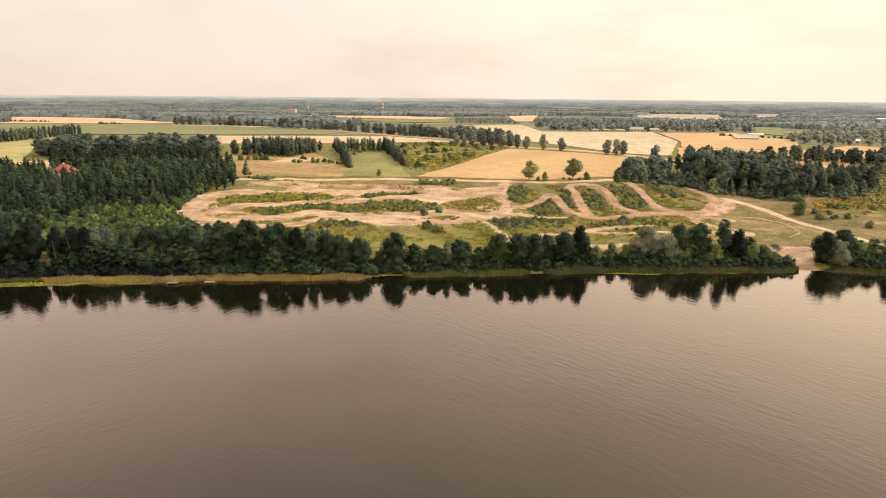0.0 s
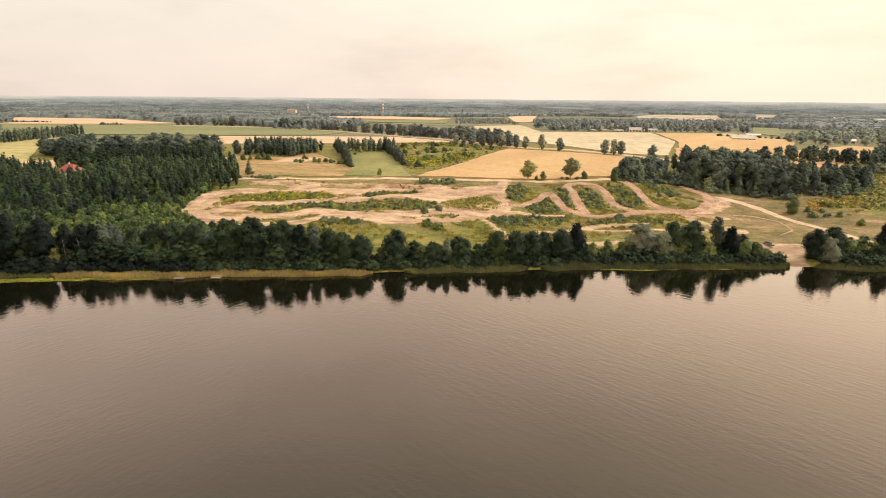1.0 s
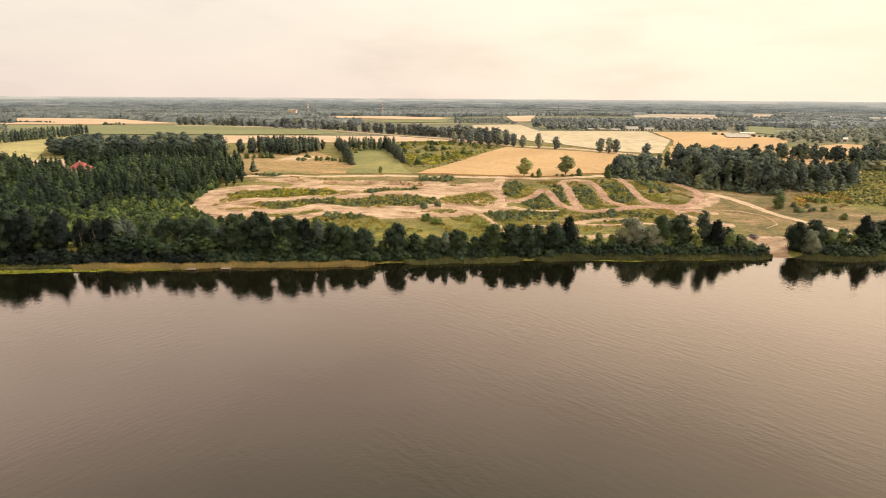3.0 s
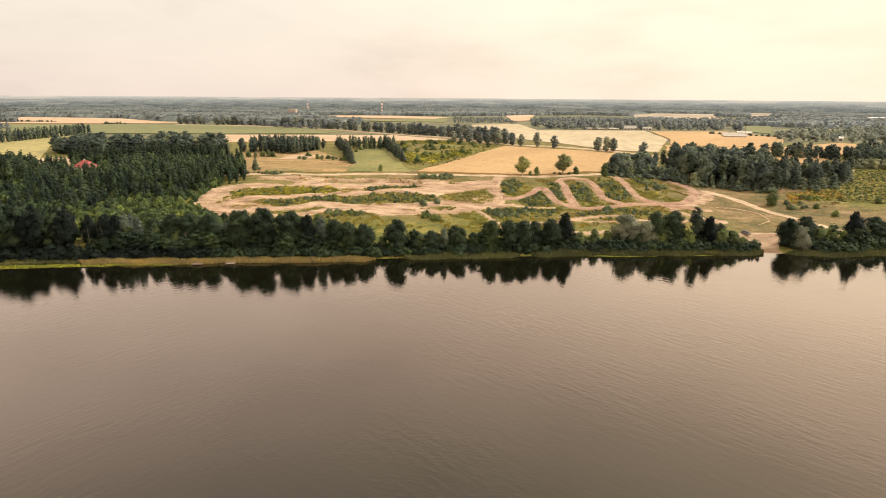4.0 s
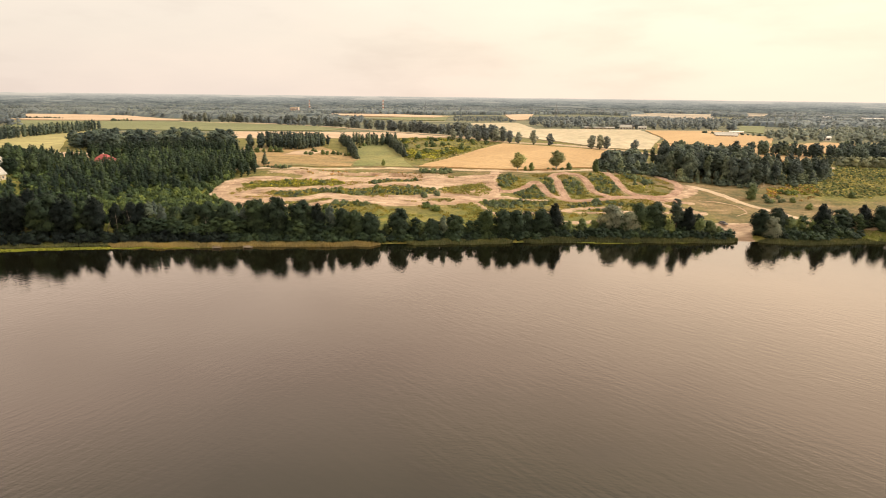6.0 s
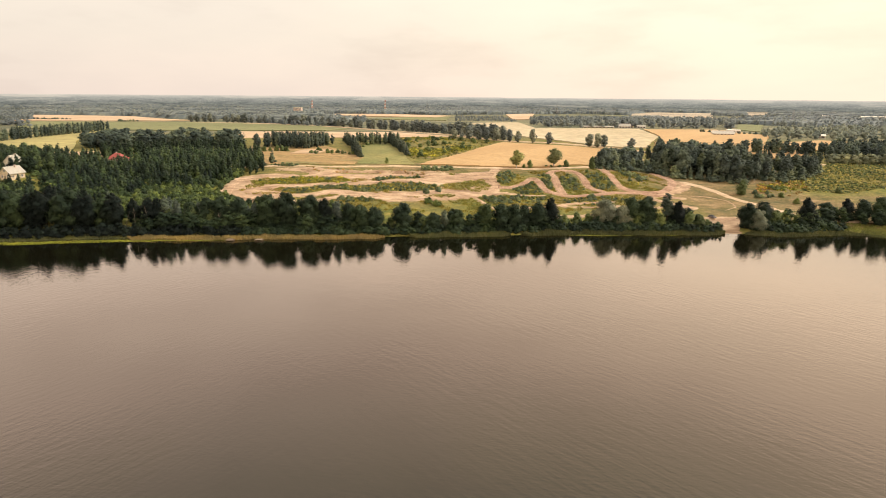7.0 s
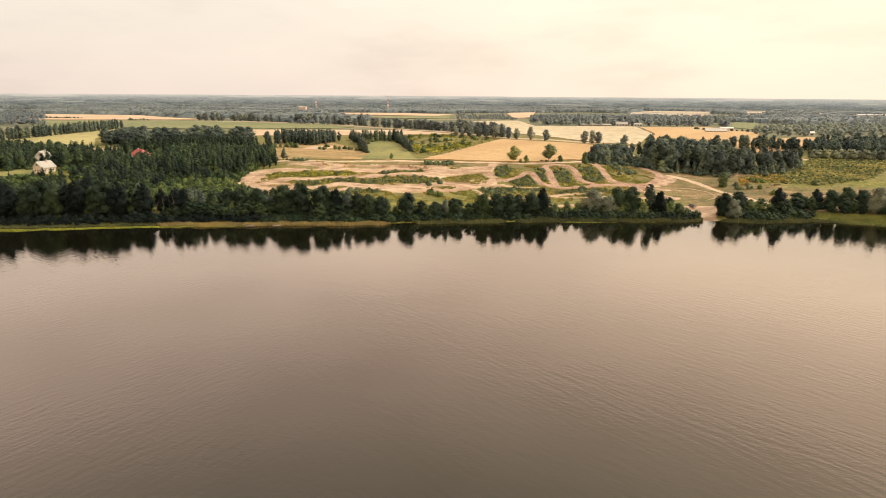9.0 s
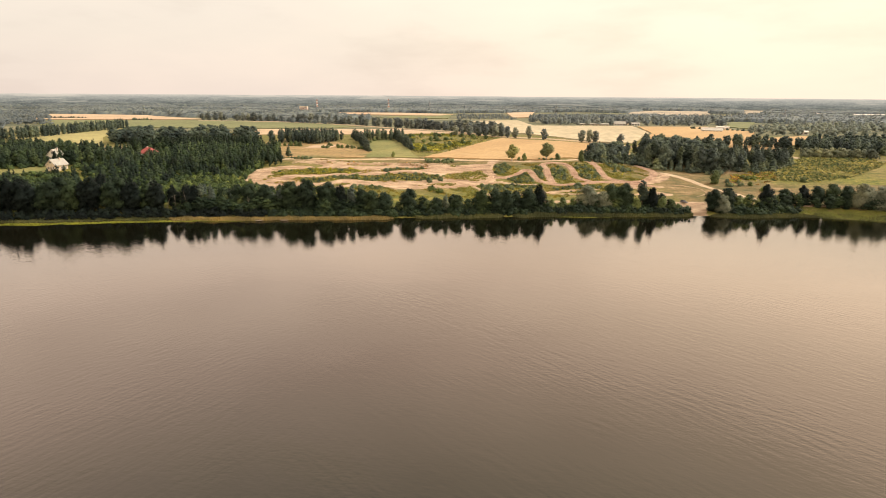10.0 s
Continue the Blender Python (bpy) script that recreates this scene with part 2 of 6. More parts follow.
wg = nt.nodes.new("ShaderNodeNewGeometry")
nt.links.new(wg.outputs["Position"], wp.inputs[0])
wm = node(nt, "ShaderNodeMapRange")           # the two wind lanes meet off the reed bed
wm.inputs[1].default_value, wm.inputs[2].default_value = -75.0, 15.0
nt.links.new(wp.outputs["X"], wm.inputs[0])
r1 = mixrgb(nt, wm.outputs[0], rb, ra)
r2 = noise_of(nt, 1.0, 2, 0.5, stretch=(0.5, 1.6, 1), rot=0.2)
gust = ramp(nt, [(0.35, (0.35, 0.35, 0.35)), (0.65, (1.0, 1.0, 1.0))], noise_of(nt, 0.02, 3, 0.6, stretch=(0.5, 1.0, 1), rot=0.3))
ad = node(nt, "ShaderNodeMath")
ad.operation = "MULTIPLY_ADD"
ad.inputs[1].default_value = 0.42
nt.links.new(r2, ad.inputs[0])
nt.links.new(r1, ad.inputs[2])
gm = node(nt, "ShaderNodeMath")
gm.operation = "MULTIPLY"
nt.links.new(ad.outputs[0], gm.inputs[0])
nt.links.new(gust.outputs[0], gm.inputs[1])
bump(nt, bsdf, gm.outputs[0], 1.0, 0.050)


def plain(name, colour, rough=0.6, metal=0.0, fine=6.0):
    m = dusty(name, tuple(c * 0.86 for c in colour), tuple(min(1, c * 1.10) for c in colour), 0.8, fine, rough, lift=0.1, dist=0.01)
    m.node_tree.nodes["Principled BSDF"].inputs["Metallic"].default_value = metal
    return m


M_WHITE = plain("white_render", (0.78, 0.75, 0.70))
M_CREAM = plain("cream_render", (0.66, 0.56, 0.42))
M_GREYROOF = plain("pale_sheet_roof", (0.44, 0.42, 0.37), 0.5)
M_REDROOF = plain("red_tile_roof", (0.36, 0.095, 0.085), 0.6)
M_DARKROOF = plain("dark_roof", (0.12, 0.11, 0.11))
M_GLASS = plain("window_glass", (0.04, 0.05, 0.06), 0.08)
M_CARPAINT = plain("grey_car_paint", (0.17, 0.155, 0.155), 0.25, 0.3)
M_TYRE = plain("tyre_rubber", (0.02, 0.02, 0.02))
M_RIM = plain("wheel_rim", (0.5, 0.5, 0.5), 0.3, 0.8)
M_PLANK = plain("weathered_planks", (0.30, 0.24, 0.18), 0.85)
M_STEEL = plain("galvanised_steel", (0.34, 0.35, 0.36), 0.5, 0.4)
# red paled to imitate haze before the masts; the tail lights share it
M_MASTRED = plain("haze_paled_red_paint", (0.55, 0.33, 0.28))
M_MASTWHITE = plain("white_mast_paint", (0.80, 0.78, 0.75))
M_BALEWRAP = plain("white_bale_wrap", (0.80, 0.80, 0.78), 0.4)
M_BRICK = plain("pinkish_panel_wall", (0.58, 0.47, 0.40))
M_LAMPLENS = plain("lamp_lens", (0.7, 0.65, 0.6), 0.2)

# ---- plan and relief ----
SHORE = [(-922.5, -115.1), (-402.3, -37.1), (-219.5, 5.3), (-149.2, 17.5), (-79.3, 23.9), (-26.6, 28.4), (12.1, 32.9), (59.5, 40.4), (118.6, 43.8), (157.9, 43.5), (182.3, 47.1),
         (216.8, 35.2), (314.7, 21.9), (876.5, -63.8)]
SX, SY = np.array([p[0] for p in SHORE], float), np.array([p[1] for p in SHORE], float)


def smooth(a, b, v):
    v = np.clip((np.asarray(v, float) - a) / (b - a), 0, 1)
    return v * v * (3 - 2 * v)


def wob(x, y, s=1.0):
    """Cheap smooth unevenness, about -1 to 1."""
    x, y = np.asarray(x, float) * s, np.asarray(y, float) * s
    return (np.sin(x * 0.9 + 1.3 * np.sin(y * 0.7)) + np.sin(y * 1.1 + 1.7 * np.sin(x * 0.6 + 2)) + np.sin((x + y) * 1.9 + np.sin(x * 1.3))) / 3


def shore_y(x):
    return np.interp(x, SX, SY) + 1.2 * wob(x, 3.0, 0.16)


RISE_AT = [0, 7, 14, 22, 45, 72, 105, 135, 155, 220, 330, 600, 1000]
RISE_TO = [0, 1.2, 2.6, 3.7, 5.4, 7.5, 11, 14, 15.2, 16.4, 18, 16, 12.5]


def land(x, y):
    """Height of the ground."""
    x, y = np.asarray(x, float), np.asarray(y, float)
    s = y - shore_y(x)
    up = np.interp(s, RISE_AT, RISE_TO)                          # bank, long slope with the track, fields on top
    low = 1 - 0.3 * smooth(70, 150, x) * (1 - smooth(230, 330, y)) * smooth(20, 60, s)
    up = np.where(s < 0, np.maximum(-3.5, s * 0.22), up * low)
    slip = np.exp(-((x - 131) / 5.5) ** 2)                       # the boat ramp cut through the bank
    up = up * (1 - slip * smooth(0, 1, s) * (1 - smooth(10, 26, s)) * 0.7)
    near = smooth(8, 40, s) * (1 - smooth(215, 300, y)) * (1 - smooth(200, 290, np.abs(x)))
    lumps = near * (0.35 * wob(x, y, 0.10) + 0.18 * wob(x + 40, y, 0.33))
    bowl = 1.6 * np.exp(-(((x + 90) / 13) ** 2 + ((y - 155) / 7) ** 2)) - 1.2 * np.exp(-(((x + 90) / 7.5) ** 2 + ((y - 148) / 5.5) ** 2))
    cut = -1.7 * smooth(147, 153, y) * (1 - smooth(154, 157, y)) * smooth(-80, -70, x) * (1 - smooth(-25, -8, x))
    return up + lumps + bowl + cut


def polyline(pts, step=2.0):
    """Catmull-Rom through a few plan points."""
    p = [np.array(q, float) for q in pts]
    p = [2 * p[0] - p[1]] + p + [2 * p[-1] - p[-2]]
    res = []
    for i in range(1, len(p) - 2):
        n = max(2, int(np.linalg.norm(p[i + 1] - p[i]) / step))
        for k in range(n):
            t = k / n
            res.append(0.5 * (2 * p[i] + (p[i + 1] - p[i - 1]) * t + (2 * p[i - 1] - 5 * p[i] + 4 * p[i + 1] - p[i + 2]) * t * t
                              + (3 * p[i] - p[i - 1] - 3 * p[i + 1] + p[i + 2]) * t ** 3))
    res.append(p[-2])
    return np.array(res)


# the riding track: name, width, plan points
TRACKS = [
    ("dirt_track", 9, [(-120.6, 88.4), (-125.7, 107.5), (-124.6, 126.2), (-112.5, 137.7), (-94.2, 136.3), (-73.9, 140.4), (-55.4, 138.1), (-38.3, 144.2), (-19.6, 147.4), (-1, 144.8), (14.4, 153), (24.5, 156.9)]),
    ("dirt_track", 8, [(-25, 132.9), (-9.6, 136.9), (4.1, 138.9), (14.4, 144.1), (23.7, 152.8)]),
    ("dirt_track", 7, [(-110.2, 100.7), (-106.4, 109.2), (-84.7, 114.7), (-68.5, 120.3), (-52.1, 121.4), (-36.2, 130), (-19, 132.6), (-1, 131.9), (13.6, 140), (24.6, 149.4)]),
    ("dirt_track", 9, [(-122, 90.9), (-101, 86.8), (-90.3, 92.1), (-73.5, 96.9), (-64.8, 102.9), (-47.5, 97.4), (-32, 98.8), (-16.5, 103.5), (-3, 107.4), (12.3, 103.2)]),
    ("dirt_track", 6, [(-118.4, 86), (-108.6, 78.9), (-87.7, 78), (-69.7, 83), (-59.7, 92.2), (-45, 93.6)]),
    ("dirt_track", 6.5, [(-50.5, 92.9), (-26.1, 89.6), (-5.9, 91.9), (11.4, 96.8), (22.1, 109.7), (26.1, 120.2), (24.9, 134), (24.6, 149.4), (30.2, 171.1)]),
    ("dirt_track", 3.0, [(-4.8, 107.9), (7.8, 101.2), (13.3, 96.2), (17.1, 86.2), (22.1, 73.2), (29.9, 68.6)]),
    ("dirt_track", 4, [(11.4, 96.8), (23.1, 104.2), (31.1, 108.2), (41.3, 104.2), (53.3, 104.2)]),
    ("dirt_track", 4, [(29.9, 68.6), (37.3, 75), (50.4, 78.3), (63.9, 87.2), (76.7, 90.6), (90.7, 93.6)]),
    ("jump_track", 6, [(25.2, 119.5), (35.8, 121.9), (44.1, 132.4), (50.7, 144.9), (53.6, 137), (54.7, 119.6), (60.2, 108.7), (69.8, 103.3), (85.8, 110.5), (101.2, 117.7), (117.5, 115.5), (131.2, 110.4)]),
    ("jump_track", 6, [(64, 106.9), (63.7, 129.5), (65.2, 151.7), (63.8, 163.1), (72, 168.9), (81, 165.5), (82.9, 147.2), (82, 124.2), (90.9, 114.1)]),
    ("jump_track", 6.5, [(102.8, 185), (102.9, 157.5), (101.8, 133.9), (108.4, 121.2), (121.3, 122.3)]),
    ("jump_track", 6.5, [(101.1, 118.2), (123, 123.9), (139.4, 150), (141.4, 169.7), (136.1, 183.3)]),
    ("dirt_track", 7, [(120.2, 117.3), (137.2, 132), (145.3, 145.7), (147.5, 155.3)]),
    ("dirt_track", 4, [(56.8, 82.4), (70.2, 80), (86.9, 83.7), (104.2, 83.7), (121.3, 87.8), (129.5, 81.5)]),
    ("dirt_track", 5, [(24.2, 66.5), (43.8, 61.8), (62.4, 62.9), (81.5, 65.4), (100.9, 65.7), (132.5, 64.1), (146.4, 63.6)]),
    ("dirt_track", 1.4, [(139.8, 119), (147.9, 115.9), (155.1, 104.2), (152.1, 88.7), (143.8, 81.7)]),
    ("dirt_track", 5, [(129, 88.1), (120.7, 97.4), (113.9, 105.5), (116.5, 115.4)]),
]
LANES = [
    ("field_lane", 5, [(-156.7, 158.7), (-121.2, 163.9), (-80.5, 168.8), (-38.2, 172.2), (-8.3, 172.2), (27.6, 172.5), (64.7, 175.6), (89.1, 185), (105.6, 202.3), (131.2, 238.4), (152.1, 258.8)]),
    ("gravel_road", 5, [(147.4, 158.6), (157.7, 131.9), (164, 108.8), (168.8, 97.6), (174.5, 70), (184, 64.5), (222.3, 57.2), (317.1, 46)]),
    ("gravel_road", 7, [(-447.2, 766), (-331, 738.6), (-257.3, 710.2), (-157.2, 619.2), (-72.4, 525.4), (-5.3, 461.6), (46.2, 371.1), (93.6, 347.4), (144, 305.4), (178.1, 280.9), (205.1, 262.7), (288.6, 239.5)]),
]
TRACK_LINES = [(w * (0.85 if nm == "jump_track" else 1.08), polyline(p)) for nm, w, p in TRACKS]


# open sand of the riding ground, and the overgrown islands left in it
SAND_AREAS = [
    [(-128.7, 112.9), (-124.9, 127.3), (-111.2, 139.4), (-90, 141.3), (-90.2, 152), (-76.1, 148.2), (-62.7, 144.4), (-46.3, 145.8), (-32.2, 150.9), (-21.6, 149.8), (-4.4, 153.6),
     (20.9, 158.4), (24.6, 150.2), (19, 121.6), (23.3, 113.8), (31.1, 107.8), (28, 98.9), (20, 95), (12.3, 94), (-3.1, 92.7), (-17.1, 86.6), (-27.2, 84.9)],
    [(-128.7, 112.9), (-27.2, 84.9), (-33.7, 82), (-39.2, 85.1), (-52.1, 89.6), (-62.3, 88.3), (-66.2, 83.1), (-73, 80), (-83, 76.8), (-93.4, 77.7), (-104.8, 77), (-113.3, 79.1), (-122, 91)],
]
GREEN_ISLANDS = [
    [(-115.8, 119.1), (-108.8, 126.9), (-94, 133.6), (-81.6, 136.7), (-65.2, 136), (-60.7, 129), (-66, 121.3), (-77.4, 120.5), (-91.5, 118.7), (-104.8, 115.4), (-113.9, 114.1)],
    [(-95.3, 101), (-91.9, 110.7), (-82.7, 115), (-68.6, 115.9), (-56.1, 120.5), (-39.4, 125.2), (-19.8, 125.1), (-8.9, 120.8), (-8.6, 110.9), (-18.5, 106.8), (-37, 106.9), (-54.6, 102.6), (-72.1, 99.7), (-84, 96.9)],
    [(-48.6, 133.7), (-41.3, 140), (-31.4, 143.5), (-18.9, 141.7), (-19.4, 134.2), (-32.2, 131.3), (-44, 130.2)],
    [(-63.3, 88.9), (-56.3, 93.2), (-43.9, 92.7), (-40.2, 88.9), (-42, 81.2), (-53.7, 80.5)],
    [(29.1, 161.4), (39, 162.5), (41.3, 154.2), (37.5, 137.8), (30.4, 126.1), (25, 132.9)],
    [(36.9, 123.6), (43.6, 138.6), (50.1, 141.2), (51.1, 121.7), (52.7, 108), (41.4, 105.5), (35.7, 111.7)],
    [(55.3, 155.7), (61.8, 156.4), (60.5, 126), (58, 117.2), (52.8, 120.1)],
    [(68.5, 152.7), (76.9, 157.7), (77.8, 137.9), (77.6, 120.4), (69.1, 116.4), (65.4, 126.3)],
    [(90.5, 174.3), (96.4, 166.8), (100.3, 142.8), (96.6, 120.2), (87.1, 116.8), (83.4, 128.1), (84.8, 154.9)],
    [(13.6, 93.2), (21, 100.2), (39.4, 104.2), (52.1, 104.7), (55.5, 98.5), (49.4, 88.6), (37.1, 86.2), (26.6, 82.3), (16.5, 82.8)],
    [(60.8, 94.2), (75.1, 102.6), (91.6, 103.7), (96.3, 96.1), (88.6, 88.2), (75.9, 85.4), (63.4, 89.8)],
]
DRY_ISLANDS = [
    [(-105, 90.6), (-92.2, 91.7), (-77, 94.3), (-69.2, 98.8), (-61.9, 98.5), (-63, 91.4), (-68.5, 85.4), (-80.9, 83.6), (-95.1, 82.6), (-101.6, 81.7)],
    [(-36.6, 97.3), (-29, 101.6), (-18.2, 101.9), (-16.2, 99.4), (-26.6, 95.4), (-35.3, 94.6)],
    [(-11.7, 98.6), (-9.2, 104.4), (-0.1, 106.1), (0.8, 100.2)],
    [(-6.6, 122.1), (6.1, 132.8), (20.2, 136.1), (20.9, 130.6), (12.6, 119.4), (4.9, 112.1), (-6.4, 118.5)],
    [(-5, 140.3), (4.2, 145.2), (13.5, 147.8), (13.9, 143.6), (3.1, 138.8)],
    [(61, 82.4), (71.2, 86.8), (74.1, 81.6), (66.7, 75.1), (60.3, 75.4)],
]


def inside(px, py, poly):
    px, py = np.asarray(px), np.asarray(py)
    r = np.zeros(px.shape, bool)
    j = len(poly) - 1
    for i in range(len(poly)):
        (xi, yi), (xj, yj) = poly[i], poly[j]
        r ^= ((yi > py) != (yj > py)) & (px < (xj - xi) * (py - yi) / (yj - yi + 1e-9) + xi)
        j = i
    return r


def off_track(p, gap=0.6):
    """Which plan points lie clear of the riding track."""
    d = np.full(len(p), 1e3)
    for w, line in TRACK_LINES:
        for q in line[::2]:
            d = np.minimum(d, np.hypot(p[:, 0] - q[0], p[:, 1] - q[1]) - w * 0.5)
    return d > gap


def fast_mesh(name, verts, faces, mat, smooth_shade=False, normals=None):
    """Mesh from arrays; faces is (n, 3) or (n, 4)."""
    me = bpy.data.meshes.new(name)
    verts, faces = np.asarray(verts, np.float32), np.asarray(faces, np.int32)
    k = faces.shape[1]
    me.vertices.add(len(verts))
    me.vertices.foreach_set("co", verts.ravel())
    me.loops.add(faces.size)
    me.loops.foreach_set("vertex_index", faces.ravel())
    me.polygons.add(len(faces))
    me.polygons.foreach_set("loop_start", np.arange(0, faces.size, k, dtype=np.int32))
    me.polygons.foreach_set("use_smooth", np.full(len(faces), smooth_shade or normals is not None))
    me.update(calc_edges=True)
    if normals is not None:
        me.normals_split_custom_set_from_vertices(normals)
    if mat:
        me.materials.append(mat)
    return me


def grid_faces(nx, ny):
    i = np.arange(nx * ny).reshape(ny, nx)
    return np.stack([i[:-1, :-1], i[:-1, 1:], i[1:, 1:], i[1:, :-1]], -1).reshape(-1, 4)


def spaced(*spans):
    v = [np.arange(a, b, s) for a, b, s in spans]
    return np.concatenate(v + [np.array([spans[-1][1]])])


# ---- ground: one sheet, fine where the track lies ----
gx = spaced((-4800, -1200, 300), (-1200, -320, 40), (-320, -150, 5), (-150, 210, 1.4), (210, 420, 6), (420, 1200, 40), (1200, 4800, 300))
gy = spaced((-3000, -400, 200), (-400, 0, 20), (0, 50, 1.5), (50, 180, 1.1), (180, 420, 5), (420, 1200, 30), (1200, 4800, 300))
X, Y = np.meshgrid(gx, gy)
Z = land(X, Y)
Z = np.where(Y < -700, 3.0, Z)
ground_me = fast_mesh("ground", np.stack([X, Y, Z], -1).reshape(-1, 3), grid_faces(len(gx), len(gy)), M_GROUND, True)
xs, ys = X.ravel(), Y.ravel()
sand = np.zeros(len(xs))
close = (np.abs(xs - 15) < 200) & (ys > 30) & (ys < 200)
for poly in SAND_AREAS:
    sand = np.maximum(sand, 0.80 * inside(xs, ys, poly))
for poly in GREEN_ISLANDS + DRY_ISLANDS:
    sand = np.where(inside(xs, ys, poly), 0.0, sand)
sel = np.where(close)[0]
for w, line in TRACK_LINES:
    best = np.full(len(sel), 1e3)
    for q in line[::2]:
        best = np.minimum(best, np.hypot(xs[sel] - q[0], ys[sel] - q[1]))
    sand[sel] = np.maximum(sand[sel], 0.85 * (1 - smooth(w * 0.36, w * 0.5 + min(1.8, w * 0.25), best)))
beach = smooth(124.5, 127, xs + (ys - 47) * 0.18) * (1 - smooth(135, 139, xs - (ys - 47) * 0.35)) * smooth(40, 43, ys) * (1 - smooth(64, 70, ys)) * 0.85
scar = smooth(147, 150, ys) * (1 - smooth(156, 161, ys)) * smooth(-126, -100, xs) * (1 - smooth(-17, 12, xs)) * 0.66
sand = np.clip(np.maximum(sand, np.maximum(beach, scar)), 0, 1)
lush_v = np.clip(0.55 + 0.45 * wob(xs, ys, 0.042) - 0.5 * smooth(146, 165, ys) - 0.55 * smooth(125, 140, xs) + 0.35 * (1 - smooth(62, 90, ys)) * (1 - smooth(95, 122, xs)), 0, 1)
lush_v = np.where(xs < -128, 0.9, lush_v)
lush_v = np.where(ys - shore_y(xs) < 9, 0.85, lush_v)
lush_v = np.where(ys > 208, 0.6, lush_v)
lush_v = np.where((xs > 208) & (ys > 120) & (ys < 258), np.clip(0.65 + 0.35 * wob(xs, ys, 0.06), 0, 1), lush_v)
for poly in GREEN_ISLANDS:
    lush_v = np.where(inside(xs, ys, poly), 0.9, lush_v)
rough = (ys > 186) & (ys < 436) & (xs > -68) & (xs < 54)
lush_v = np.where(rough, 0.6 + 0.35 * wob(xs, ys, 0.06), lush_v)
for nm, v in (("sand", sand), ("lush", lush_v), ("pasture", smooth(380, 470, ys))):
    at = ground_me.attributes.new(nm, "FLOAT", "POINT")
    at.data.foreach_set("value", v.astype(np.float32))
tagged(new("ground", ground_me), "dry olive meadow ground with worn sandy patches", "ground", kind="structure")

# ---- lake ----
wx, wy = spaced((-3000, 3000, 250)), spaced((-1500, -300, 200), (-300, 80, 38))
WX, WY = np.meshgrid(wx, wy)
tagged(new("water", fast_mesh("water", np.stack([WX, WY, WX * 0], -1).reshape(-1, 3), grid_faces(len(wx), len(wy)), M_WATER, True)),
       "brown lake water with fine wind ripples", "lake", kind="structure")

# ---- distance: a plain glowing ring, far woods and haze painted on ----
M_HAZE = bpy.data.materials.new("glowing_painted_haze")
M_HAZE.use_nodes = True
nt = M_HAZE.node_tree
nt.nodes.clear()
o = nt.nodes.new("ShaderNodeOutputMaterial")
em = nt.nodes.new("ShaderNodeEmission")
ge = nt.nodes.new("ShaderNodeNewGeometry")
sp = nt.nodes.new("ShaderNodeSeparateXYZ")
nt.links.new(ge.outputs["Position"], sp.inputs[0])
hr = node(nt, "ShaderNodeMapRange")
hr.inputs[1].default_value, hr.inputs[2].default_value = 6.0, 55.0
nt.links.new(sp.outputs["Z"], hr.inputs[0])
# painted haze: the glow pales towards the top of the ring
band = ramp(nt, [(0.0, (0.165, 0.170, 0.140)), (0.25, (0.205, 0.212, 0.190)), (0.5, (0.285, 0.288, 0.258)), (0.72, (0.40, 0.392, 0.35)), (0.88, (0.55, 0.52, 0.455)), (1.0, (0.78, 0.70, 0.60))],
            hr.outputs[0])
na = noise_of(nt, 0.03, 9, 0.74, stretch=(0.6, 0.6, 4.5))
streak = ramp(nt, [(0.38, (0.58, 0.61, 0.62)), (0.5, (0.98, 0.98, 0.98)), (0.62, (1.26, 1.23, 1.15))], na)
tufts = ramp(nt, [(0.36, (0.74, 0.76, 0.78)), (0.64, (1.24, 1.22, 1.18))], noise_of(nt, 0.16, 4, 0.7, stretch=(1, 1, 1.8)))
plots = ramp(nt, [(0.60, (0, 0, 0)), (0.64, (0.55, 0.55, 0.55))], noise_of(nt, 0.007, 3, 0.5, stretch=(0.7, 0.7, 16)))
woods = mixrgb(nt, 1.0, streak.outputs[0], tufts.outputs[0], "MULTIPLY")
# the woods' contrast is washed out with height, also as haze
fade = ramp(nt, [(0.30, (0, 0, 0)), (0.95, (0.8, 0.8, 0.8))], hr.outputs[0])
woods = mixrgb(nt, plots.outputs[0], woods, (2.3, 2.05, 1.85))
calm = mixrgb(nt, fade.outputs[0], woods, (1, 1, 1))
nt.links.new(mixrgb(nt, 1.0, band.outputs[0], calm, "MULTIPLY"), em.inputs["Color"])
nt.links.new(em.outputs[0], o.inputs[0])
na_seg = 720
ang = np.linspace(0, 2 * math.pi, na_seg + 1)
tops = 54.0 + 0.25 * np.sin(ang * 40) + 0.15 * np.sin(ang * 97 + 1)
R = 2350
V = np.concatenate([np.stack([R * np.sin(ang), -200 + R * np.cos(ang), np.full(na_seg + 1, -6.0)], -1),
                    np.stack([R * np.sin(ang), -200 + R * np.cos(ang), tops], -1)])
tagged(new("backdrop", fast_mesh("backdrop", V, grid_faces(na_seg + 1, 2), M_HAZE)), "glowing backdrop of far woods and painted haze along the horizon", "distant woods", kind="structure")


